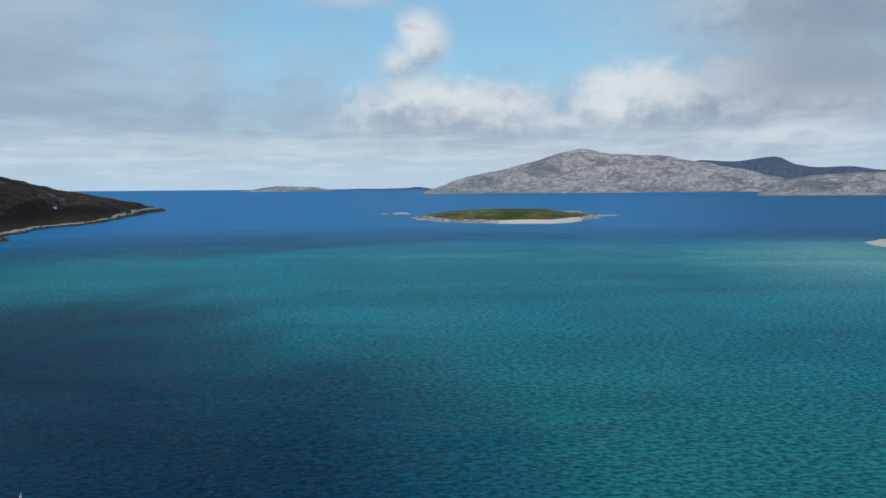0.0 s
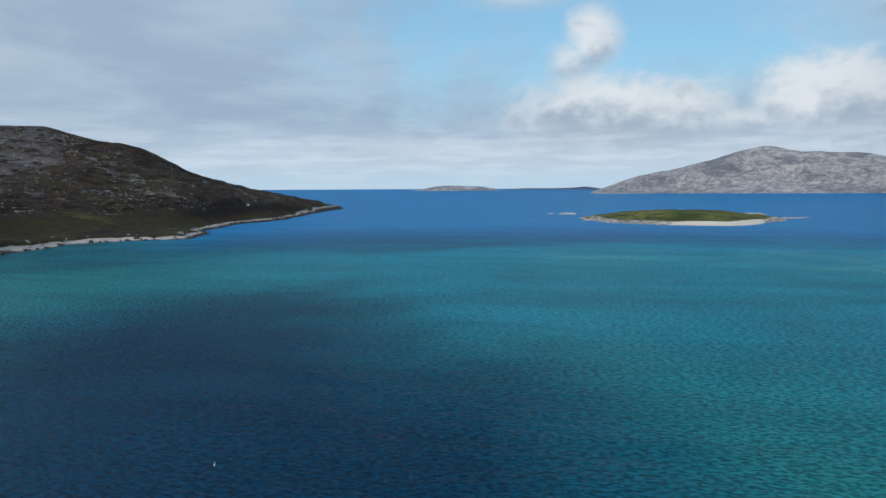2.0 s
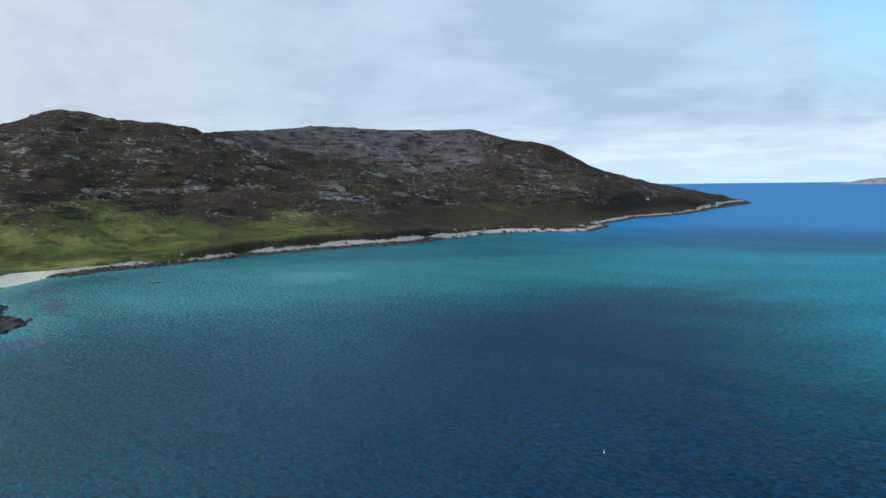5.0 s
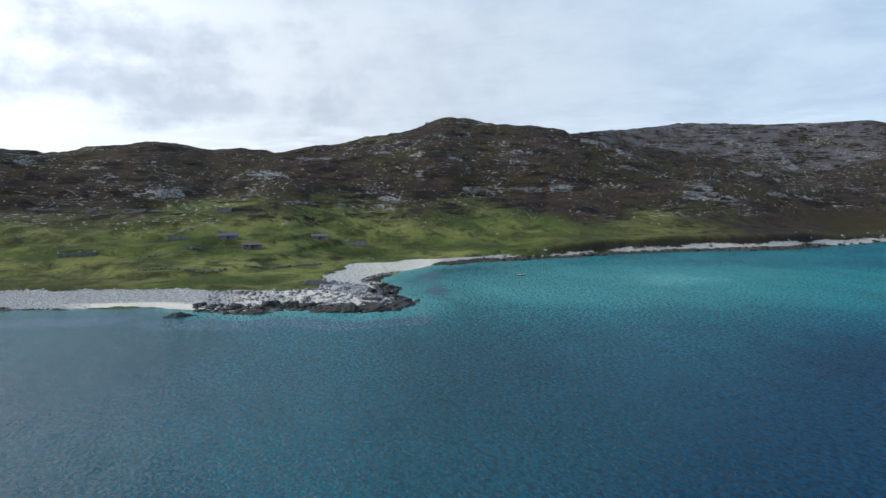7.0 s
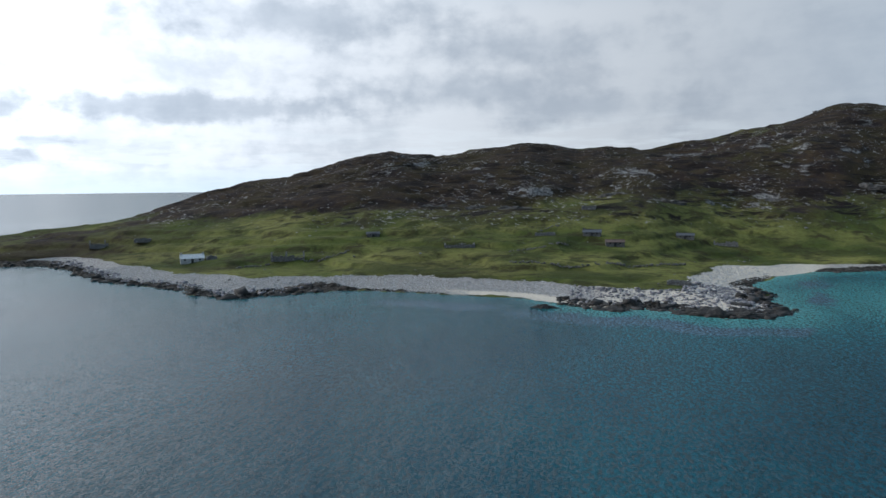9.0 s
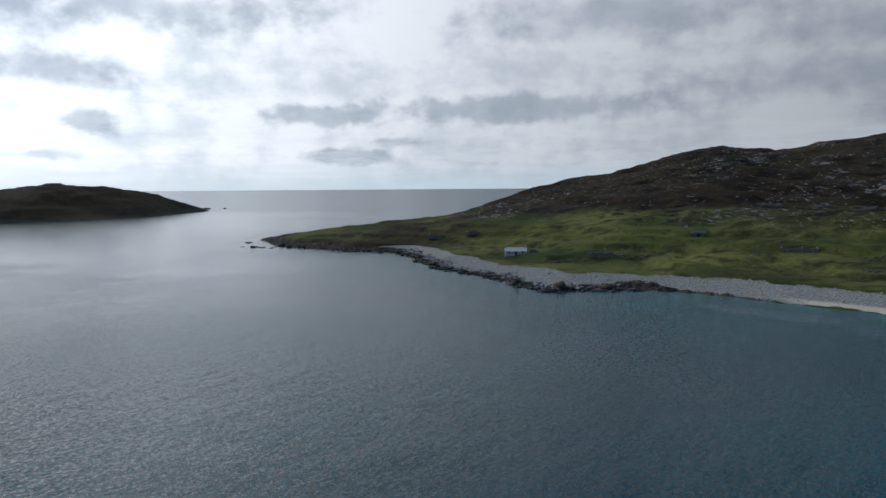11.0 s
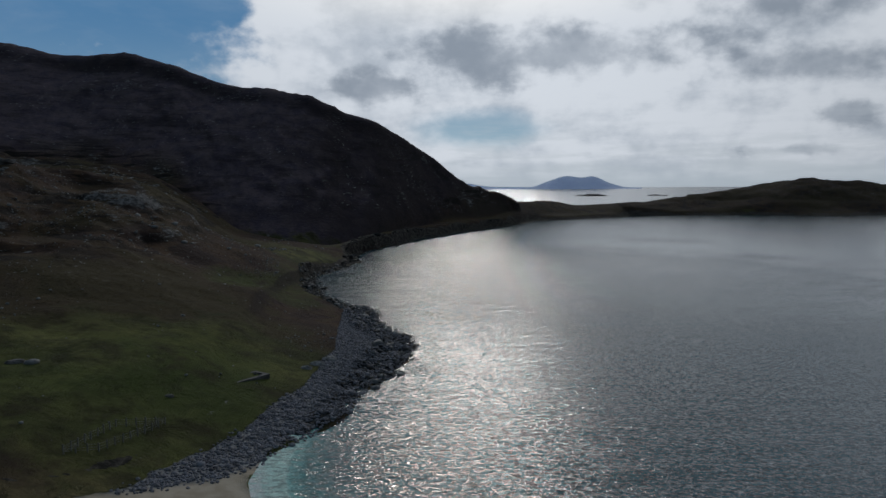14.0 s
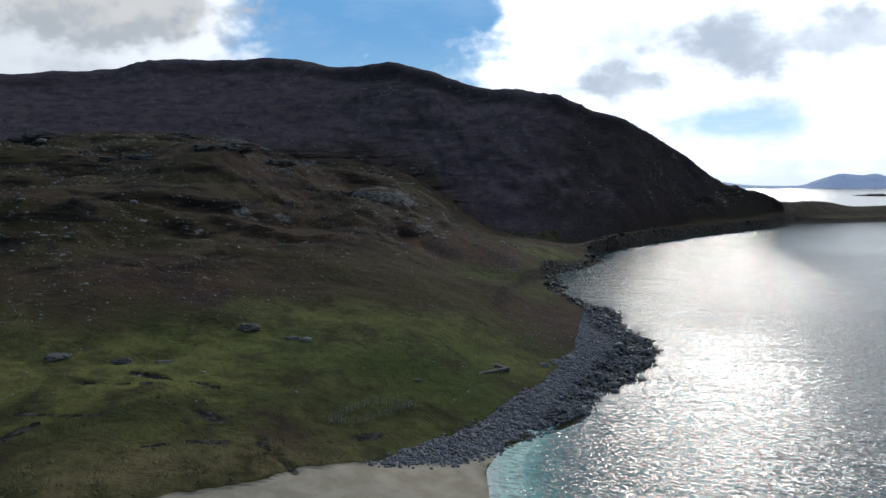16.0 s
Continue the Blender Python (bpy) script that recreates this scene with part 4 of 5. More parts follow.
def box(bm, x0, x1, y0, y1, z0, z1):
    v = [bm.verts.new(p) for p in ((x0, y0, z0), (x1, y0, z0), (x1, y1, z0), (x0, y1, z0), (x0, y0, z1), (x1, y0, z1), (x1, y1, z1), (x0, y1, z1))]
    for f in ((3, 2, 1, 0), (4, 5, 6, 7), (0, 1, 5, 4), (1, 2, 6, 5), (2, 3, 7, 6), (3, 0, 4, 7)):
        bm.faces.new([v[i] for i in f])
    return v


def boxed(*sizes):
    bm = bmesh.new()
    for s in sizes:
        box(bm, *s)
    return bm


def prism(outline, y0, y1):
    """An upright outline in x and z, made thick from y0 to y1."""
    bm = bmesh.new()
    a = [bm.verts.new((x, y0, z)) for x, z in outline]
    b = [bm.verts.new((x, y1, z)) for x, z in outline]
    bm.faces.new(a)
    bm.faces.new(b[::-1])
    for i in range(len(a)):
        j = (i + 1) % len(a)
        bm.faces.new((a[j], a[i], b[i], b[j]))
    bmesh.ops.recalc_face_normals(bm, faces=bm.faces)
    return bm


def plain(name, colour, rough=0.8, scale=2.0, spread=0.35, metal=0.0):
    m, k, skin, at = material(name)
    a, b = k.noise(at, scale, 5, 0.65), k.noise(at, scale * 7, 3, 0.6)
    k.put(skin.inputs["Base Color"], k.mix(k.step(a, 0.35, 0.65, 0.0, spread), colour, tuple(c * 0.35 for c in colour)))
    skin.inputs["Roughness"].default_value, skin.inputs["Metallic"].default_value = rough, metal
    skin.inputs["Specular IOR Level"].default_value = 0.25
    bumped(k, skin, b, 0.4, 0.03)
    return m


M_WALL = stone_material("rubble_masonry", (0.035, 0.034, 0.033), (0.14, 0.137, 0.133), 1.6)
M_STONE = stone_material("gneiss_boulder", (0.06, 0.058, 0.058), (0.20, 0.197, 0.193))
M_COBBLE = stone_material("beach_cobble", (0.050, 0.048, 0.056), (0.25, 0.243, 0.268))
M_SHINGLE = stone_material("pale_shingle_stone", (0.24, 0.235, 0.23), (0.46, 0.455, 0.45))
M_FIELD = stone_material("lichened_field_stone", (0.10, 0.098, 0.095), (0.29, 0.285, 0.275))
M_REEF = stone_material("wet_shore_rock", (0.007, 0.007, 0.007), (0.052, 0.047, 0.044), 0.7)
M_CRAG = stone_material("mossy_crag", (0.026, 0.023, 0.020), (0.13, 0.125, 0.12), 0.5)
M_SKERRY = stone_material("pale_skerry_rock", (0.14, 0.13, 0.12), (0.38, 0.36, 0.34), 0.2)
M_TIN = plain("weathered_tin_roof", (0.56, 0.57, 0.58), 0.5, 1.2, 0.3)
M_SLATE = plain("grey_slate_roof", (0.085, 0.092, 0.105), 0.7, 1.5, 0.4)
M_RUST = plain("rusted_roof", (0.12, 0.085, 0.075), 0.8, 1.5, 0.4)
M_LIME = plain("limewashed_wall", (0.42, 0.42, 0.42), 0.9, 1.0, 0.5)
M_DARK = plain("shadowed_opening", (0.02, 0.02, 0.022), 0.5, 3.0, 0.2)
M_DOOR = plain("tarred_door", (0.035, 0.035, 0.04), 0.7, 3.0, 0.3)
M_WHITE = plain("white_paint", (0.60, 0.60, 0.58), 0.5, 3.0, 0.2)
M_TIMBER = plain("grey_fence_timber", (0.20, 0.185, 0.16), 0.85, 4.0, 0.4)
M_WIRE = plain("galvanised_wire", (0.25, 0.25, 0.25), 0.5, 4.0, 0.2, 0.6)
M_HULL = plain("boat_hull", (0.07, 0.095, 0.10), 0.4, 2.0, 0.25)
M_GREEN = plain("boat_inside", (0.06, 0.09, 0.085), 0.6, 2.0, 0.3)
M_GRASS = plain("dry_dune_grass", (0.27, 0.23, 0.12), 0.9, 0.3, 0.6)


# ---- houses and ruins ----
def cottage(place, label, length, depth, eaves, ridge, roof, wall, chimneys=2, windows=2, group="old croft houses"):
    ob = thing("cottage", place, label, "house", group)
    h, d = length / 2, depth / 2
    # front wall with real openings: piers and lintels round door and windows
    gaps = [(-0.55, 0.55, -0.6, 1.95)] + [(x - 0.5, x + 0.5, 0.9, 1.85) for x in np.linspace(-h + 1.9, h - 1.9, windows)] if windows else []
    gaps.sort()
    bm, x = bmesh.new(), -h
    for a, b, lo, hi in gaps:
        box(bm, x, a, -d, -d + 0.6, -0.6, eaves)
        box(bm, a, b, -d, -d + 0.6, hi, eaves)
        if lo > 0:
            box(bm, a, b, -d, -d + 0.6, -0.6, lo)
        x = b
    box(bm, x, h, -d, -d + 0.6, -0.6, eaves)
    part("front_wall", bm, wall, ob)
    part("back_wall", boxed((-h, h, d - 0.6, d, -0.6, eaves)), wall, ob)
    for side in (-1, 1):
        bm = prism([(-d + 0.6, -0.6), (d - 0.6, -0.6), (d - 0.6, eaves), (0, ridge - 0.15), (-d + 0.6, eaves)], side * h - (0.6 if side > 0 else 0), side * h + (0 if side > 0 else 0.6))
        bmesh.ops.rotate(bm, verts=bm.verts, matrix=Matrix.Rotation(radians(90), 3, "Z"))
        bmesh.ops.scale(bm, verts=bm.verts, vec=(-1, 1, 1))
        bmesh.ops.recalc_face_normals(bm, faces=bm.faces)
        part("gable", bm, wall, ob)
    for side in (-1, 1):
        bm = bmesh.new()
        o = 0.25
        pts = [(-h - o, side * (d + o), eaves - 0.12), (h + o, side * (d + o), eaves - 0.12), (h + o, 0, ridge), (-h - o, 0, ridge)]
        low = [bm.verts.new(p) for p in pts]
        top = [bm.verts.new((p[0], p[1], p[2] + 0.14)) for p in pts]
        bm.faces.new(low), bm.faces.new(top[::-1])
        for i in range(4):
            bm.faces.new((low[i], low[(i + 1) % 4], top[(i + 1) % 4], top[i]))
        bmesh.ops.recalc_face_normals(bm, faces=bm.faces)
        part("roof_slope", bm, roof, ob)
    part("ridge_cap", boxed((-h - 0.2, h + 0.2, -0.15, 0.15, ridge + 0.08, ridge + 0.2)), roof, ob)
    for x in (-h + 0.4, h - 0.4)[:chimneys]:
        c = part("chimney", boxed((x - 0.4, x + 0.4, -0.4, 0.4, ridge - 0.5, ridge + 0.8)), wall, ob)
        part("chimney_cap", boxed((x - 0.48, x + 0.48, -0.48, 0.48, ridge + 0.8, ridge + 0.92)), wall, c)
    for a, b, lo, hi in gaps:
        if lo < 0:
            part("door", boxed((a, b, -d + 0.35, -d + 0.42, -0.1, hi)), M_DOOR, ob)
        else:
            w = part("window", boxed((a, b, -d + 0.3, -d + 0.36, lo, lo + 0.07), (a, b, -d + 0.3, -d + 0.36, hi - 0.07, hi), (a, a + 0.07, -d + 0.3, -d + 0.36, lo + 0.07, hi - 0.07),
                                     (b - 0.07, b, -d + 0.3, -d + 0.36, lo + 0.07, hi - 0.07)), M_TIMBER, ob)
            part("pane", boxed((a + 0.07, b - 0.07, -d + 0.36, -d + 0.38, lo + 0.07, hi - 0.07)), M_DARK, w)
    return ob


def broken_wall(length, base, peaks, seed, thick=0.7):
    """A rubble wall with an uneven top; peaks are (place along it, extra height, half width)."""
    n_seg = max(8, int(length / 0.7))
    xs = np.linspace(-length / 2, length / 2, n_seg)
    rng = np.random.RandomState(seed)
    top = base * (0.75 + 0.5 * rng.rand(n_seg))
    for x, high, half in peaks:
        top = np.maximum(top, base + high * np.clip(1 - np.abs(xs - x) / half, 0, 1))
    outline = [(-length / 2, -0.7), (length / 2, -0.7)] + [(float(x), float(z)) for x, z in zip(xs[::-1], top[::-1])]
    return prism(outline, -thick / 2, thick / 2)


def across(bm, x):
    """Turn a wall to run front to back, at x."""
    bmesh.ops.rotate(bm, verts=bm.verts, matrix=Matrix.Rotation(radians(90), 3, "Z"))
    bmesh.ops.translate(bm, verts=bm.verts, vec=(x, 0, 0))
    return bm


def shift(bm, x, y):
    bmesh.ops.translate(bm, verts=bm.verts, vec=(x, y, 0))
    return bm


def ruin(place, label, length, depth, base, gable, cross, seed, mat=M_WALL):
    ob = thing("ruined_house", place, label, "ruin", "roofless ruins in the meadow")
    part("front_wall", shift(broken_wall(length, base, [], seed), 0, -depth / 2), mat, ob)
    part("back_wall", shift(broken_wall(length, base * 1.2, [], seed + 1), 0, depth / 2), mat, ob)
    for k, x in enumerate(cross):
        part("gable", across(broken_wall(depth + 0.6, base, [(0, gable, depth * 0.45), (0.0, gable + 0.9, 0.5)] if gable else [], seed + 2 + k), x), mat, ob)
    rng = np.random.RandomState(seed + 9)
    fallen = bmesh.new()
    for _ in range(26):
        stone(fallen, rng, Vector((rng.uniform(-length / 2, length / 2), rng.choice([-1, 1]) * depth / 2 + rng.uniform(-1.4, 1.4), 0.05)), rng.uniform(0.25, 0.55) * (0.5 if mat is M_CRAG else 1.0))
    tagged(part("fallen_stones", fallen, mat if mat is M_CRAG else M_STONE, ob), kind="stuff")
    return ob




def stone(bm, rng, at, size, flat=0.65):
    """Adds one rough stone to a mesh."""
    r = bmesh.ops.create_icosphere(bm, subdivisions=1, radius=1.0)
    m = Matrix.Translation(at) @ Euler(rng.uniform(0, 6.28, 3)).to_matrix().to_4x4() @ Matrix.Diagonal((size * rng.uniform(0.8, 1.3), size, size * rng.uniform(flat, 1.0), 1))
    for v in r["verts"]:
        v.co = m @ (v.co * rng.uniform(0.8, 1.15))


def outcrop(turn, reach, length, depth, height, mat, label, seed, face=None, name="rock_outcrop", sink=0.35, fine=4, category="rock", group=""):
    """A lump of bedrock, broken by joints, sunk in the ground or standing in the sea."""
    bm = bmesh.new()
    bmesh.ops.create_icosphere(bm, subdivisions=fine, radius=1.0)
    off = Vector((seed * 7.3, seed * 3.1, seed * 1.7))
    for v in bm.verts:
        p = v.co.copy()
        q = Vector((p.x * length, p.y * depth, p.z * height)) * 0.5
        f = 0.78 + 0.34 * noise.fractal(q * 0.22 + off, 0.9, 2.0, 5) + 0.16 * abs(noise.fractal(q * 0.9 + off, 0.8, 2.0, 4)) + (0.22 * noise.fractal(Vector((q.x * 0.35, q.y * 0.35, q.z * 1.4)) - off, 0.7, 2.1, 5) if name == "crag" else 0.0)
        v.co = Vector((q.x * f, q.y * f, q.z * (f + 0.25 * noise.noise(q * 0.5 - off))))
        v.co.z = v.co.z * 0.55 + 0.45 * height * 0.12 * round(v.co.z / (height * 0.12))
    ob = part(name, bm, mat)
    x, y = polar(turn, reach)
    ob.matrix_basis = pose(x, y, max(ground(x, y), -0.3) + height * (0.5 - sink) - height * 0.25, 0, 0, turn if face is None else face)
    return tagged(ob, label, category, group)


cottage(spot(120.4, 352, 124), "stone bothy with a pale tin roof above the shingle", 10.4, 4.6, 1.9, 3.6, M_TIN, M_LIME)
ruin(spot(119.0, 350, 124), "low broken stone byre beside the bothy", 4.0, 3.4, 1.3, 0, (-2, 2), 31)
ruin(spot(113.3, 326, 112), "roofless stone house with two standing chimney gables", 14.0, 4.6, 1.1, 2.8, (-7, -0.6, 7), 11)
ruin(spot(99.7, 331, 101), "long tumbled stone ruin among the hummocks", 13.5, 4.6, 0.9, 0.9, (-6.7, 1, 6.7), 21)
cottage(spot(106.6, 358, 108), "small grey stone cottage on the green slope", 6.4, 3.8, 1.4, 2.3, M_SLATE, M_WALL, 0, 2)
cottage(spot(89.25, 349, 86), "grey-roofed stone cottage in the meadow", 8.4, 4.4, 1.6, 2.8, M_SLATE, M_WALL, 1, 2)
cottage(spot(87.5, 335, 92), "low cottage with a rusted dark roof", 8.2, 4.4, 1.8, 2.8, M_RUST, M_WALL, 0, 2)
cottage(spot(82.3, 374, 80), "low dark-roofed stone cottage behind the cove", 8.2, 4.4, 1.6, 2.6, M_SLATE, M_WALL, 1, 2)
ruin(spot(79.4, 381, 79), "broken stone walls with a pale chimney end", 11.0, 4.5, 1.2, 1.0, (-5.5,), 41)
ruin(spot(92.9, 351, 94), "low square of fallen stone walls", 9.0, 4.0, 0.9, 0, (-4.5, 4.5), 51)
ruin(spot(82.7, 254, 84), "roofless oblong stone shed near the shore rocks", 7.2, 3.2, 1.1, 0, (-3.6, 3.6), 61)
ruin(spot(126.7, 432, 127), "roofless ruin with a tall gable on the point", 9.0, 4.5, 1.5, 3.0, (-4.5, 3), 71)
ruin(spot(123.8, 425, 124), "heap of ruined stone walls below the moor", 8.0, 4.0, 1.2, 0, (-4, 4), 81)
ruin(spot(89.5, 398, 88), "ruined stone hut at the foot of the moor", 7.0, 4.0, 1.3, 0.8, (-3.5, 3.5), 91)
cottage(spot(28.39, 905, 30), "small white hut on the far moor", 4.0, 2.6, 1.3, 2.0, M_SLATE, M_LIME, 0, 0)
ruin(spot(197.4, 127.5, 236, 0.2), "low sheepfold of grassed-over stones above the boulders", 8.0, 3.2, 0.14, 0, (-4.0, 4.0), 95, M_CRAG)


def stone_wall(label, ends, seed, high=0.8):
    """A tumbled drystone wall between points on the ground."""
    rng = np.random.RandomState(seed)
    bm = bmesh.new()
    (x0, y0) = polar(*ends[0])
    for (a, b) in zip(ends[:-1], ends[1:]):
        (ax, ay), (bx, by) = polar(*a), polar(*b)
        steps = int(math.hypot(bx - ax, by - ay) / 0.42)
        for i in range(steps):
            if noise.noise(Vector((ax * 0.1 + i * 0.13, seed, 0))) < -0.28:
                continue
            f = (i + rng.rand()) / steps
            x, y = ax + (bx - ax) * f + rng.uniform(-0.4, 0.4), ay + (by - ay) * f + rng.uniform(-0.4, 0.4)
            stone(bm, rng, Vector((x - x0, y - y0, ground(x, y) + rng.uniform(0.0, high))), rng.uniform(0.25, 0.55))
    ob = part("stone_wall", bm, M_WALL)
    ob.matrix_basis = pose(float(x0), float(y0), 0)
    return tagged(ob, label, "wall", "old field walls")


stone_wall("tumbled drystone wall across the lower meadow", [(95.9, 288), (92.3, 282), (88.6, 284)], 3)
stone_wall("tumbled drystone wall running to the cove", [(88.2, 291), (85, 302), (82.2, 314)], 4)
stone_wall("broken field wall under the moor", [(93.4, 355), (91.8, 363)], 5)
stone_wall("old boundary wall between fields", [(96, 318), (93, 322), (91, 330)], 6, 0.5)
stone_wall("low wall leading from the gabled ruin", [(112, 322), (110.4, 322), (108.5, 335)], 7, 0.7)
stone_wall("low wall leading away from the gabled ruin", [(117.2, 318), (114.6, 326)], 8, 0.6)


# ---- fence on the turf above the beach ----
def build_fence():
    corners = [(210.1, 96.5), (207.8, 97.5), (203.2, 107.0), (206.6, 105.0)]
    x0, y0 = polar(*corners[1])
    base = pose(float(x0), float(y0), ground(x0, y0))
    ob = thing("fence", base, "grey timber post and wire fence on the turf", "fence")
    for (a, b) in zip(corners, corners[1:] + corners[:1]):
        (ax, ay), (bx, by) = polar(*a), polar(*b)
        count = max(2, int(math.hypot(bx - ax, by - ay) / 1.3))
        tops = []
        for i in range(count):
            x, y = ax + (bx - ax) * i / count, ay + (by - ay) * i / count
            z = ground(x, y) - base.translation.z
            w, lean = 0.07, random.uniform(-0.08, 0.08)
            bm = boxed((x - x0 - w, x - x0 + w, y - y0 - w, y - y0 + w, z - 0.4, z + 1.15 + random.uniform(-0.1, 0.1)))
            for v in bm.verts:
                if v.co.z > z:
                    v.co.x += lean
            part("post", bm, M_TIMBER, ob)
            tops.append(Vector((x - x0 + lean, y - y0, z)))
        tops.append(Vector((bx - x0, by - y0, ground(bx, by) - base.translation.z)))
        for high in (0.3, 0.6, 0.95):
            bm = bmesh.new()
            for p, q in zip(tops[:-1], tops[1:]):
                side = (q - p).cross(Vector((0, 0, 1))).normalized() * 0.012
                up = Vector((0, 0, high))
                lo = [bm.verts.new(v) for v in (p + up - side, q + up - side, q + up + side, p + up + side)]
                hi = [bm.verts.new(v.co + Vector((0, 0, 0.024))) for v in lo]
                for f in ((lo[3], lo[2], lo[1], lo[0]), tuple(hi), (lo[0], lo[1], hi[1], hi[0]), (lo[2], lo[3], hi[3], hi[2])):
                    bm.faces.new(f)
            part("wire", bm, M_WIRE, ob)


build_fence()


# ---- boat and floats ----
def build_boat():
    x, y = polar(66.3, 296)
    ob = thing("dinghy", pose(float(x), float(y), 0.0, 0, 0, 66.3 + 6), "small dark open dinghy with a white rim moored in the bay", "boat")
    bm = bmesh.new()
    rings = []
    for i in range(13):
        u = i / 12 * 2 - 1
        beam = 0.72 * (1 - max(0, u) ** 2.4) * (1 - 0.25 * max(0, -u) ** 2)
        keel, rim = -0.18 + 0.28 * max(0, u) ** 3, 0.42 + 0.22 * max(0, u) ** 2
        rings.append([bm.verts.new((u * 1.75, s * beam * w, keel + (rim - keel) * h)) for s, w, h in
                      ((-1, 1, 1), (-1, 0.92, 0.5), (-1, 0.6, 0.12), (1, 0.0, 0.0), (1, 0.6, 0.12), (1, 0.92, 0.5), (1, 1, 1))])
    for a, b in zip(rings[:-1], rings[1:]):
        for i in range(6):
            bm.faces.new((a[i], a[i + 1], b[i + 1], b[i]))
    bm.faces.new(rings[0])
    bmesh.ops.remove_doubles(bm, verts=bm.verts, dist=0.002)
    bmesh.ops.recalc_face_normals(bm, faces=bm.faces)
    hull = part("hull", bm, M_HULL, ob)
    solid = hull.modifiers.new("thickness", "SOLIDIFY")
    solid.thickness, solid.offset = 0.05, -1
    for side in (-1, 1):
        rim = bmesh.new()
        last = None
        for i in range(12):
            u = i / 12 * 2 - 1
            y, z = 0.72 * (1 - max(0, u) ** 2.4) * (1 - 0.25 * max(0, -u) ** 2) * side, 0.42 + 0.22 * max(0, u) ** 2
            ring = [rim.verts.new((u * 1.75, y + dy, z + dz)) for dy, dz in ((-0.05, 0), (0.05, 0), (0.05, 0.07), (-0.05, 0.07))]
            if last:
                for q in range(4):
                    rim.faces.new((last[q], last[(q + 1) % 4], ring[(q + 1) % 4], ring[q]))
            else:
                rim.faces.new(ring)
            last = ring
        rim.faces.new(last[::-1])
        bmesh.ops.recalc_face_normals(rim, faces=rim.faces)
        part("gunwale", rim, M_WHITE, ob, "white painted gunwale")
    part("bottom_boards", boxed((-1.5, 1.0, -0.45, 0.45, 0.02, 0.05)), M_GREEN, ob)
    for x in (-1.1, -0.2, 0.7):
        part("thwart", boxed((x - 0.12, x + 0.12, -0.62, 0.62, 0.24, 0.28)), M_GREEN, ob)
    part("outboard_motor", boxed((-1.95, -1.7, -0.14, 0.14, 0.30, 0.85), (-1.88, -1.78, -0.05, 0.05, -0.4, 0.30)), M_DOOR, ob, "dark outboard motor")


build_boat()


def float_buoy(turn, reach, size):
    x, y = polar(turn, reach)
    ob = thing("mooring_buoy", pose(float(x), float(y), 0.02), "small white mooring buoy afloat on dark water", "buoy", "white floats")
    bm = bmesh.new()
    bmesh.ops.create_uvsphere(bm, u_segments=16, v_segments=10, radius=size)
    bmesh.ops.scale(bm, verts=bm.verts, vec=(1, 1, 0.85))
    part("float", bm, M_WHITE, ob, smooth=True)
    part("ring", boxed((-0.03, 0.03, -0.03, 0.03, size * 0.8, size * 1.15)), M_WIRE, ob)


float_buoy(31.45, 96.3, 0.11)
float_buoy(31.41, 97.1, 0.08)

# ---- shore rocks, skerries and crags ----
REEFS = [  # heading, range, length, depth, height
    (92.8, 216, 12.0, 4.5, 4.2), (87.6, 214, 14.0, 6.0, 3.6), (89.9, 219, 5.0, 3.0, 1.2), (86.0, 219, 7.0, 4.0, 1.5), (82.2, 212, 12.0, 6.0, 3.2), (80.3, 211, 13.0, 6.0, 3.4),
    (78.0, 212, 14.0, 7.0, 3.6), (75.9, 220, 12.0, 6.0, 3.2), (77.0, 236, 9.0, 6.0, 2.2), (84.0, 217, 8.0, 3.5, 1.3), (97.2, 236, 6.0, 2.5, 1.1), (78.4, 224, 9.0, 5.0, 1.8), (75.9, 246, 1.8, 1.4, 0.8)]
for i, (a, r, l, d, h) in enumerate(REEFS):
    outcrop(a, r, l, d, h, M_REEF, "dark weed-covered shore rock beside pale sand", 3 + i, group="shore rocks")
SKERRIES = [
    (141.4, 512, 8, 5, 3.4), (140.9, 470, 10, 5, 3.4), (140.5, 466, 6, 4, 2.4), (139.7, 460, 4, 3, 1.9), (141.9, 476, 5, 3, 1.3), (142.3, 505, 4, 3, 1.2),
    (127.4, 343, 6, 4, 2.2), (125.5, 310, 5.5, 3, 1.4), (122.8, 288, 7, 4, 2.0), (114, 254, 9, 4, 2.0), (118, 251, 9, 4, 2.2), (111.3, 259, 8, 4, 2.6)]
for i, (a, r, l, d, h) in enumerate(SKERRIES):
    outcrop(a, r, l, d, h, M_REEF, "black skerry rock washed by the sea", 23 + i, name="skerry", group="skerries", fine=3)
for i, (a, r, l, d, h) in enumerate([(144.45, 1480, 22, 12, 9), (143.1, 1500, 10, 6, 5)]):
    outcrop(a, r, l, d, h, M_REEF, "black skerry off the low island", 43 + i, name="skerry", group="skerries", fine=3)
for i, (a, r, l, d, h) in enumerate([(169.6, 3000, 120, 40, 22), (170.6, 3050, 60, 30, 12), (165.0, 3050, 70, 30, 14), (164.3, 3000, 30, 20, 10)]):
    ob = outcrop(a, r, l, d, h, M_REEF, "low dark skerry in the bright southern sea", 53 + i, name="skerry", group="skerries", fine=3)
    ob.location.z += float(sea_level(np.array([float(r)]))[0])
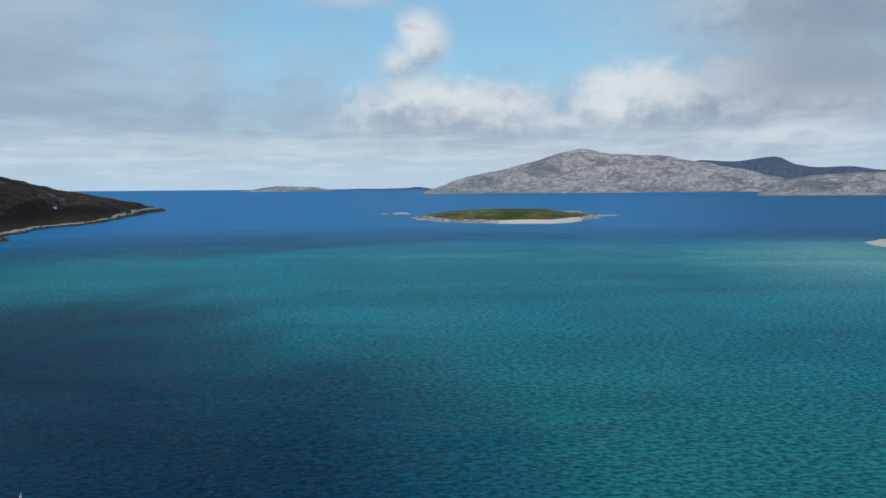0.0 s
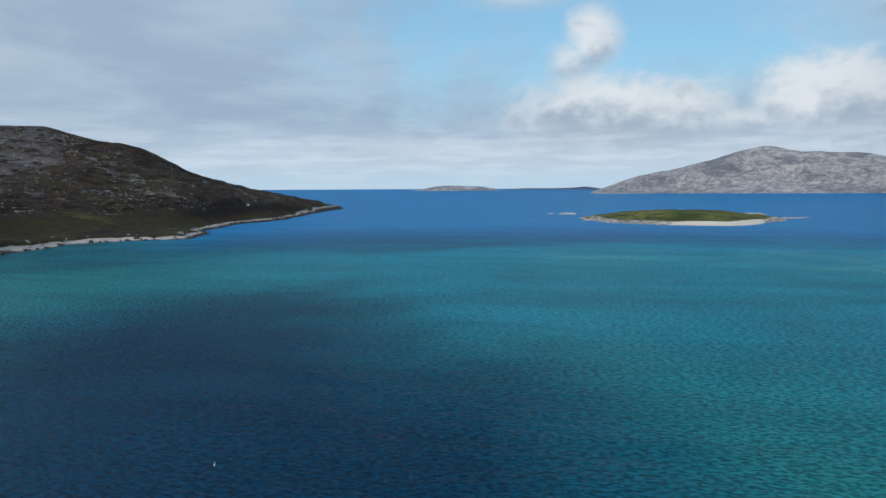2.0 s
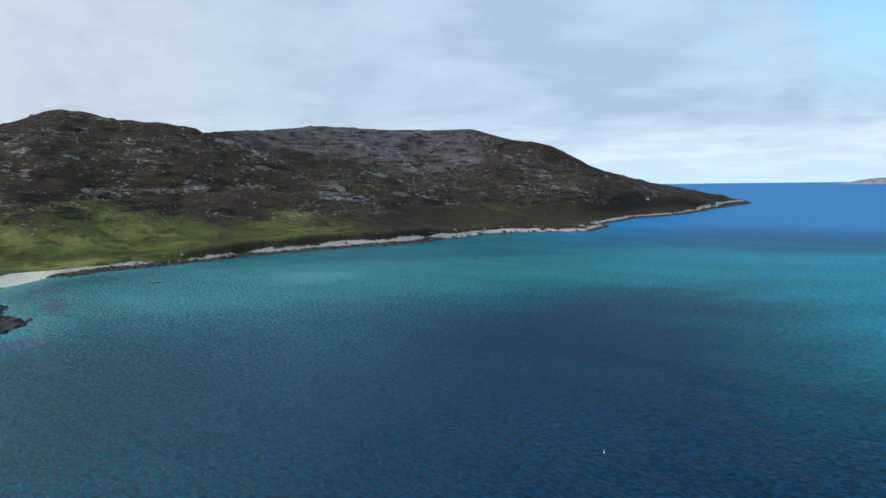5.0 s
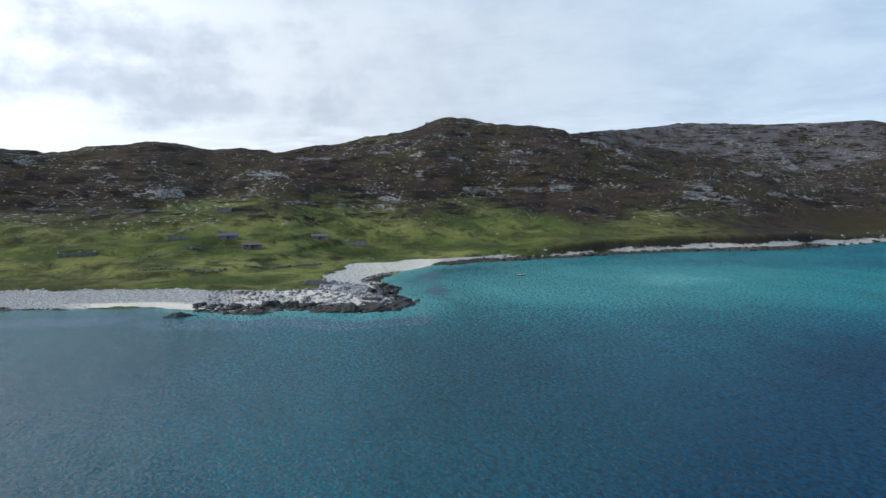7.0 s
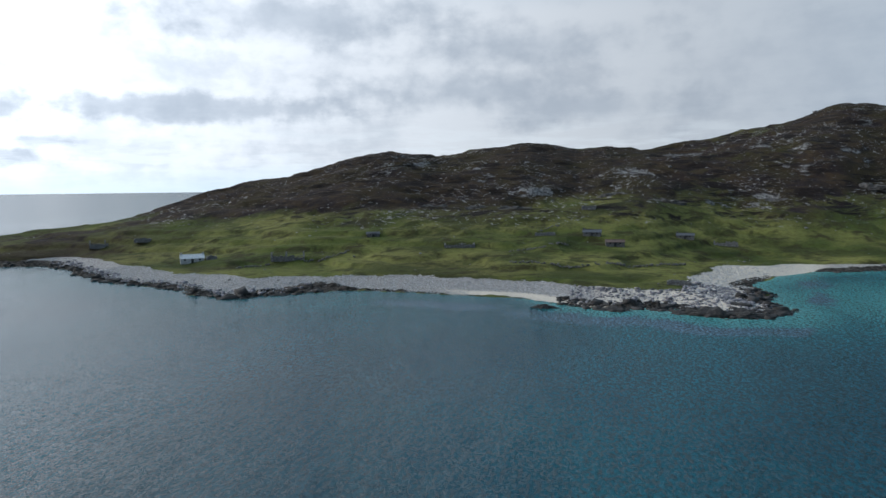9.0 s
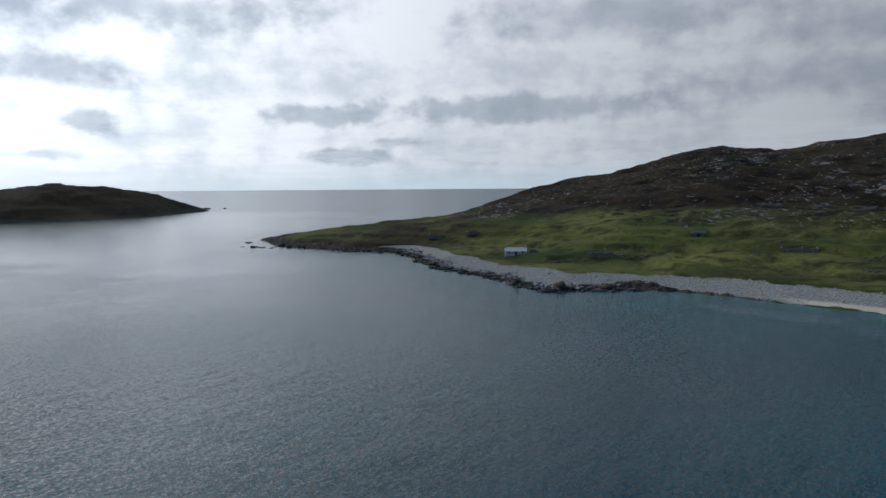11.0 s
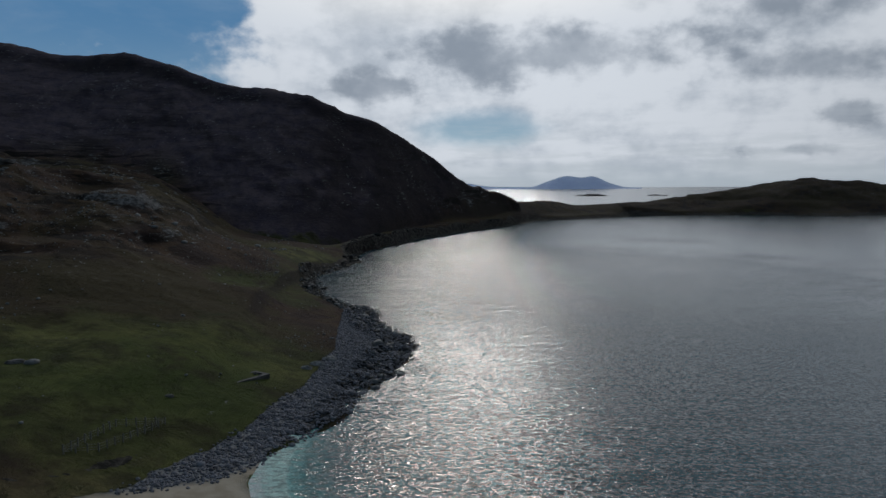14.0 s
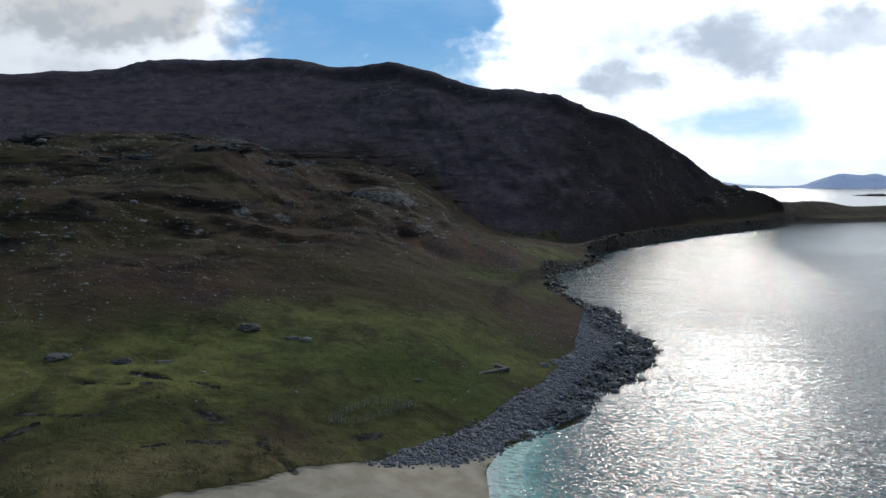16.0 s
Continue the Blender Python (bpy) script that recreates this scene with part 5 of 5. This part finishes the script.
for i, (a, r, l, d, h) in enumerate([(3.3, 1020, 36, 16, 8), (4.6, 1030, 14, 8, 4), (-12.8, 930, 34, 14, 5), (-10.2, 1030, 40, 20, 9), (-13.6, 960, 16, 9, 3.0), (1.6, 830, 20, 10, 5)]):
    outcrop(a, r, l, d, h, M_SKERRY, "pale flat skerry beside the grassy islet", 63 + i, name="skerry", group="pale skerries", fine=3)
CRAGS = [
    (229.4, 124, 5, 4, 2.2), (225.5, 121, 4.5, 3.5, 2.0), (222.3, 119, 4, 3, 1.8), (216.2, 133, 5, 4, 2.6), (212.7, 130, 3.0, 2.2, 1.7), (202.8, 116, 2.0, 1.6, 1.2),
    (217.5, 300, 26, 10, 4.6), (213.8, 330, 22, 9, 4.4), (206, 380, 24, 10, 4.2), (224, 330, 26, 10, 4.8), (229, 420, 40, 14, 8), (221, 450, 36, 12, 7),
    (192.5, 138, 3.4, 2.6, 2.4), (191.7, 141, 4.2, 3.0, 2.2), (190.8, 144, 4.5, 3.2, 2.0), (191.2, 138, 2.6, 2.0, 1.5)]
for i, (a, r, l, d, h) in enumerate(CRAGS):
    outcrop(a, r, l, d, h, M_CRAG if i < 12 else M_FIELD, "lichened gneiss outcrop on the heather slope" if i < 12 else "big grey boulder at the head of the beach", 83 + i, name="crag" if i < 12 else "boulder", group="hill crags" if i < 12 else "big boulders", sink=0.45)
CRAGS_A = [
    (52.5, 560, 26, 9, 6), (48.0, 600, 26, 9, 6), (58.5, 600, 24, 9, 6), (66, 520, 30, 9, 7), (70.5, 500, 34, 9, 8), (84, 430, 26, 8, 7), (95.3, 415, 26, 9, 6), (98.4, 420, 16, 8, 6), (102, 430, 24, 9, 7), (87.5, 450, 22, 8, 6), (76, 470, 26, 8, 6)]
for i, (a, r, l, d, h) in enumerate(CRAGS_A):
    outcrop(a, r, l, d, h, M_CRAG, "grey rock face breaking through the moor", 113 + i, name="crag", group="moor crags", sink=0.5)


# ---- boulders and beach stones ----
def scatter(seed, span, reach, count, form, wanted):
    """Random points on the land where wanted() holds."""
    rng = np.random.RandomState(seed)
    t = rng.uniform(*span, count)
    r = np.sqrt(rng.uniform(reach[0] ** 2, reach[1] ** 2, count))
    x, y = polar(t, r)
    z, s, c = land(x, y, *form)
    ok = wanted(t, r, z, s, c, rng)
    return x[ok], y[ok], z[ok], r[ok], rng


def unit_stone(seed):
    bm = bmesh.new()
    bmesh.ops.create_icosphere(bm, subdivisions=1, radius=1.0)
    rng = np.random.RandomState(seed)
    v = np.array([q.co for q in bm.verts]) * rng.uniform(0.78, 1.15, (len(bm.verts), 1))
    f = np.array([[q.index for q in p.verts] for p in bm.faces])
    bm.free()
    return v, f


SHAPES = [unit_stone(k) for k in range(6)]


def unit_block(seed):
    """An angular block: a cube with shifted corners and one corner knocked off."""
    rng = np.random.RandomState(seed)
    v = np.array([(a, b, c) for a in (-1, 1) for b in (-1, 1) for c in (-1, 1)], float) * 0.78 + rng.uniform(-0.38, 0.38, (8, 3))
    f = np.array([(0, 1, 3), (0, 3, 2), (4, 6, 7), (4, 7, 5), (0, 4, 5), (0, 5, 1), (2, 3, 7), (2, 7, 6), (0, 2, 6), (0, 6, 4), (1, 5, 7), (1, 7, 3)])
    tip = Euler(rng.uniform(-0.5, 0.5, 3)).to_matrix()
    return v @ np.array(tip), f


BLOCKS = [unit_block(k) for k in range(6)]


def stone_mesh(name, x, y, z, size, rng, mat, shapes=SHAPES):
    """Many loose stones as one mesh."""
    verts, faces, base = [], [], 0
    for i in range(len(x)):
        v, f = shapes[i % 6]
        a = rng.uniform(0, 6.28)
        ca, sa = math.cos(a), math.sin(a)
        q = v * (size[i] * rng.uniform(0.8, 1.3), size[i], size[i] * rng.uniform(0.4, 0.7))
        verts.append(np.stack([q[:, 0] * ca - q[:, 1] * sa + x[i], q[:, 0] * sa + q[:, 1] * ca + y[i], q[:, 2] + z[i] + 0.2 * size[i]], -1))
        faces.append(f + base)
        base += len(v)
    mesh = bpy.data.meshes.new(name)
    verts, faces = np.concatenate(verts), np.concatenate(faces)
    mesh.vertices.add(len(verts))
    mesh.vertices.foreach_set("co", verts.ravel())
    mesh.loops.add(faces.size)
    mesh.loops.foreach_set("vertex_index", faces.ravel())
    mesh.polygons.add(len(faces))
    mesh.polygons.foreach_set("loop_start", np.arange(0, faces.size, 3))
    mesh.polygons.foreach_set("loop_total", np.full(len(faces), 3))
    mesh.update(calc_edges=True)
    mesh.materials.append(mat)
    return new(name, mesh)


def boulder_beach():
    def wanted(t, r, z, s, c, rng):
        low = np.interp(t, [184, 195.9, 200, 203.8, 207.5], [60, 95, 90, 88, 86])
        top = np.interp(t, [184, 189.4, 190.2, 192.7, 196.8, 202.8, 207.5], [240, 215, 152, 127, 108, 94, 86])
        zone = (t > 184) & (t < 208) & (r > low + rng.uniform(-1.5, 1.5, len(t))) & (r < top + rng.uniform(-2, 2, len(t)))
        return zone & (s > -0.6) & ((c["sand"] + c["wet"] > 0.3 + 0.3 * rng.rand(len(t))) | (rng.rand(len(t)) < 0.25))
    x, y, z, r, rng = scatter(5, (183, 211), (86, 215), 90000, B_FORM, wanted)
    keep = np.arange(len(x))[:15000]
    x, y, z, r = x[keep], y[keep], z[keep], r[keep]
    size = np.exp(rng.normal(-1.6, 0.35, len(x)))
    near = np.argsort(r)[:300]
    rest = np.setdiff1d(np.arange(len(x)), near)
    bank = thing("boulder_beach", pose(0, 0, 0), "bank of rounded grey boulders along the water", "boulders")
    meshes = []
    for v, f in SHAPES:
        m = bpy.data.meshes.new("boulder")
        m.from_pydata(v.tolist(), [], f.tolist())
        m.materials.append(M_COBBLE)
        meshes.append(m)
    for i in near:
        ob = new("boulder", meshes[i % 6])
        k = float(size[i])
        ob.matrix_basis = pose(float(x[i]), float(y[i]), float(z[i]) + 0.2 * k, 0, 0, rng.uniform(0, 360)) @ Matrix.Diagonal((k * rng.uniform(0.8, 1.3), k, k * 0.7, 1))
        ob.parent = bank
    rest_ob = stone_mesh("beach_stones", x[rest], y[rest], z[rest], size[rest], rng, M_COBBLE)
    rest_ob.parent = bank
    tagged(rest_ob, kind="stuff")


boulder_beach()


def shingle():
    def wanted(t, r, z, s, c, rng):
        return (s > 0) & (c["sand"] > 0.3) & ((t > 99) | ((t > 89) & (s > 7)) | ((t > 74.5) & (t < 87) & (rng.rand(len(t)) < (t - 74) / 5))) & (t < 130)
    x, y, z, r, rng = scatter(6, (74.5, 130), (205, 360), 90000, A_FORM, wanted)
    x, y, z = x[:12000], y[:12000], z[:12000]
    ob = stone_mesh("shingle", x, y, z, np.exp(rng.normal(-1.6, 0.35, len(x))), rng, M_SHINGLE)
    tagged(ob, "pale grey boulders and shingle under the meadow", "shingle", kind="stuff")


shingle()


def shore_rubble():
    """Broken rock along the north shore: black near the water, pale above."""
    def low(t, r, z, s, c, rng):
        reef = (t > 74.5) & (t < 92)
        return (s > -2.5) & (s < np.where(reef, 5.5, np.where(t > 117, 2, 3.5)) + 5 * c["hollow"]) & ((t < 73) | reef | (t > 110)) & (rng.rand(len(t)) < np.where(reef, 0.8, 0.5))

    def high(t, r, z, s, c, rng):
        reef = (t > 74.5) & (t < 91)
        return (s > 3) & (s < np.where(reef, 20, 9) + 6 * c["hollow"]) & ((t < 72.5) | reef | (t > 110)) & (rng.rand(len(t)) < 0.45)
    for seed, span, reach, count, test, mat, size in (
            (31, (74, 93), (203, 262), 2200, low, M_REEF, -0.5), (32, (74, 92), (206, 262), 5000, high, M_COBBLE, -1.05), (33, (24, 73.5), (320, 1000), 26000, low, M_REEF, -0.2),
            (34, (24, 73.5), (320, 1000), 26000, high, M_COBBLE, -0.45), (35, (110, 141), (245, 480), 14000, low, M_REEF, -0.45), (36, (110, 130), (250, 420), 12000, high, M_COBBLE, -0.8)):
        x, y, z, r, rng = scatter(seed, span, reach, count, A_FORM, test)
        ob = stone_mesh("shore_rubble", x, y, z, np.exp(rng.normal(size, 0.4, len(x))), rng, mat, BLOCKS)
        tagged(ob, "black weedy rocks along the waterline" if mat is M_REEF else "pale broken rocks above the waterline", "rocks", kind="stuff")


shore_rubble()


def cove_rocks():
    """Black slabs and blocks round the cove under the big hill."""
    def wanted(t, r, z, s, c, rng):
        return (s > -2.5) & (s < 5 + 6 * c["hollow"]) & ((r > 140) | (t < 190)) & (rng.rand(len(t)) < 0.8)
    for seed, span, reach, count, mat, size in ((41, (183, 193.5), (128, 430), 10000, M_REEF, -1.3), (42, (175, 190), (330, 700), 5000, M_REEF, -0.5), (43, (184, 193), (128, 330), 3500, M_STONE, -1.15)):
        x, y, z, r, rng = scatter(seed, span, reach, count, B_FORM, wanted)
        ob = stone_mesh("cove_rocks", x, y, z, np.exp(rng.normal(size, 0.45, len(x))), rng, mat, BLOCKS)
        tagged(ob, "dark broken rocks round the cove below the hill", "rocks", kind="stuff")


cove_rocks()


def hill_stones():
    def wanted(t, r, z, s, c, rng):
        heap = ease((fbm(*polar(t, r), 30, 3, 301) - 0.08) / 0.3)
        return (s > 14) & ((t < 150) | (r < 450)) & (rng.rand(len(t)) < 0.03 + 0.6 * c["rock"] + 0.45 * heap)
    for seed, span, reach, count, form in ((7, (24, 139), (230, 900), 12000, A_FORM), (8, (186, 236), (95, 520), 7000, B_FORM), (9, (192, 233), (98, 280), 7000, B_FORM),
                                             (10, (189, 204), (120, 340), 6000, B_FORM), (11, (203, 233), (290, 520), 9000, B_FORM)):
        x, y, z, r, rng = scatter(seed, span, reach, count, form, wanted)
        size = np.exp(rng.normal(-1.3, 0.55, len(x))) * np.clip(r / 320, 0.55, 1.3)
        ob = stone_mesh("loose_stones", x, y, z, size, rng, M_STONE if form is A_FORM else M_FIELD)
        tagged(ob, "pale loose stones strewn over the slope", "stones", kind="stuff")


hill_stones()


def dune_grass():
    """Tussocks of long dry grass along the edge of the beach."""
    def wanted(t, r, z, s, c, rng):
        return (s > 14) & (r < 88) & (c["sand"] < 0.35) & (t > 205) & (rng.rand(len(t)) < 0.5)
    x, y, z, r, rng = scatter(10, (198, 240), (68, 118), 3500, B_FORM, wanted)
    verts, faces = [], []
    for i in range(len(x)):
        for _ in range(6):
            a, h, w = rng.uniform(0, 6.28), rng.uniform(0.2, 0.5), rng.uniform(0.04, 0.08)
            dx, dy, lean = math.cos(a), math.sin(a), rng.uniform(0.1, 0.45)
            px, py = x[i] + rng.uniform(-0.25, 0.25), y[i] + rng.uniform(-0.25, 0.25)
            k = len(verts)
            verts += [(px - dy * w, py + dx * w, z[i] - 0.05), (px + dy * w, py - dx * w, z[i] - 0.05), (px + dx * lean, py + dy * lean, z[i] + h)]
            faces.append((k, k + 1, k + 2))
    mesh = bpy.data.meshes.new("dune_grass")
    mesh.from_pydata(verts, [], faces)
    mesh.materials.append(M_GRASS)
    tagged(new("dune_grass", mesh), "dry brown tussock grass edging the sand", "grass", kind="stuff")


dune_grass()
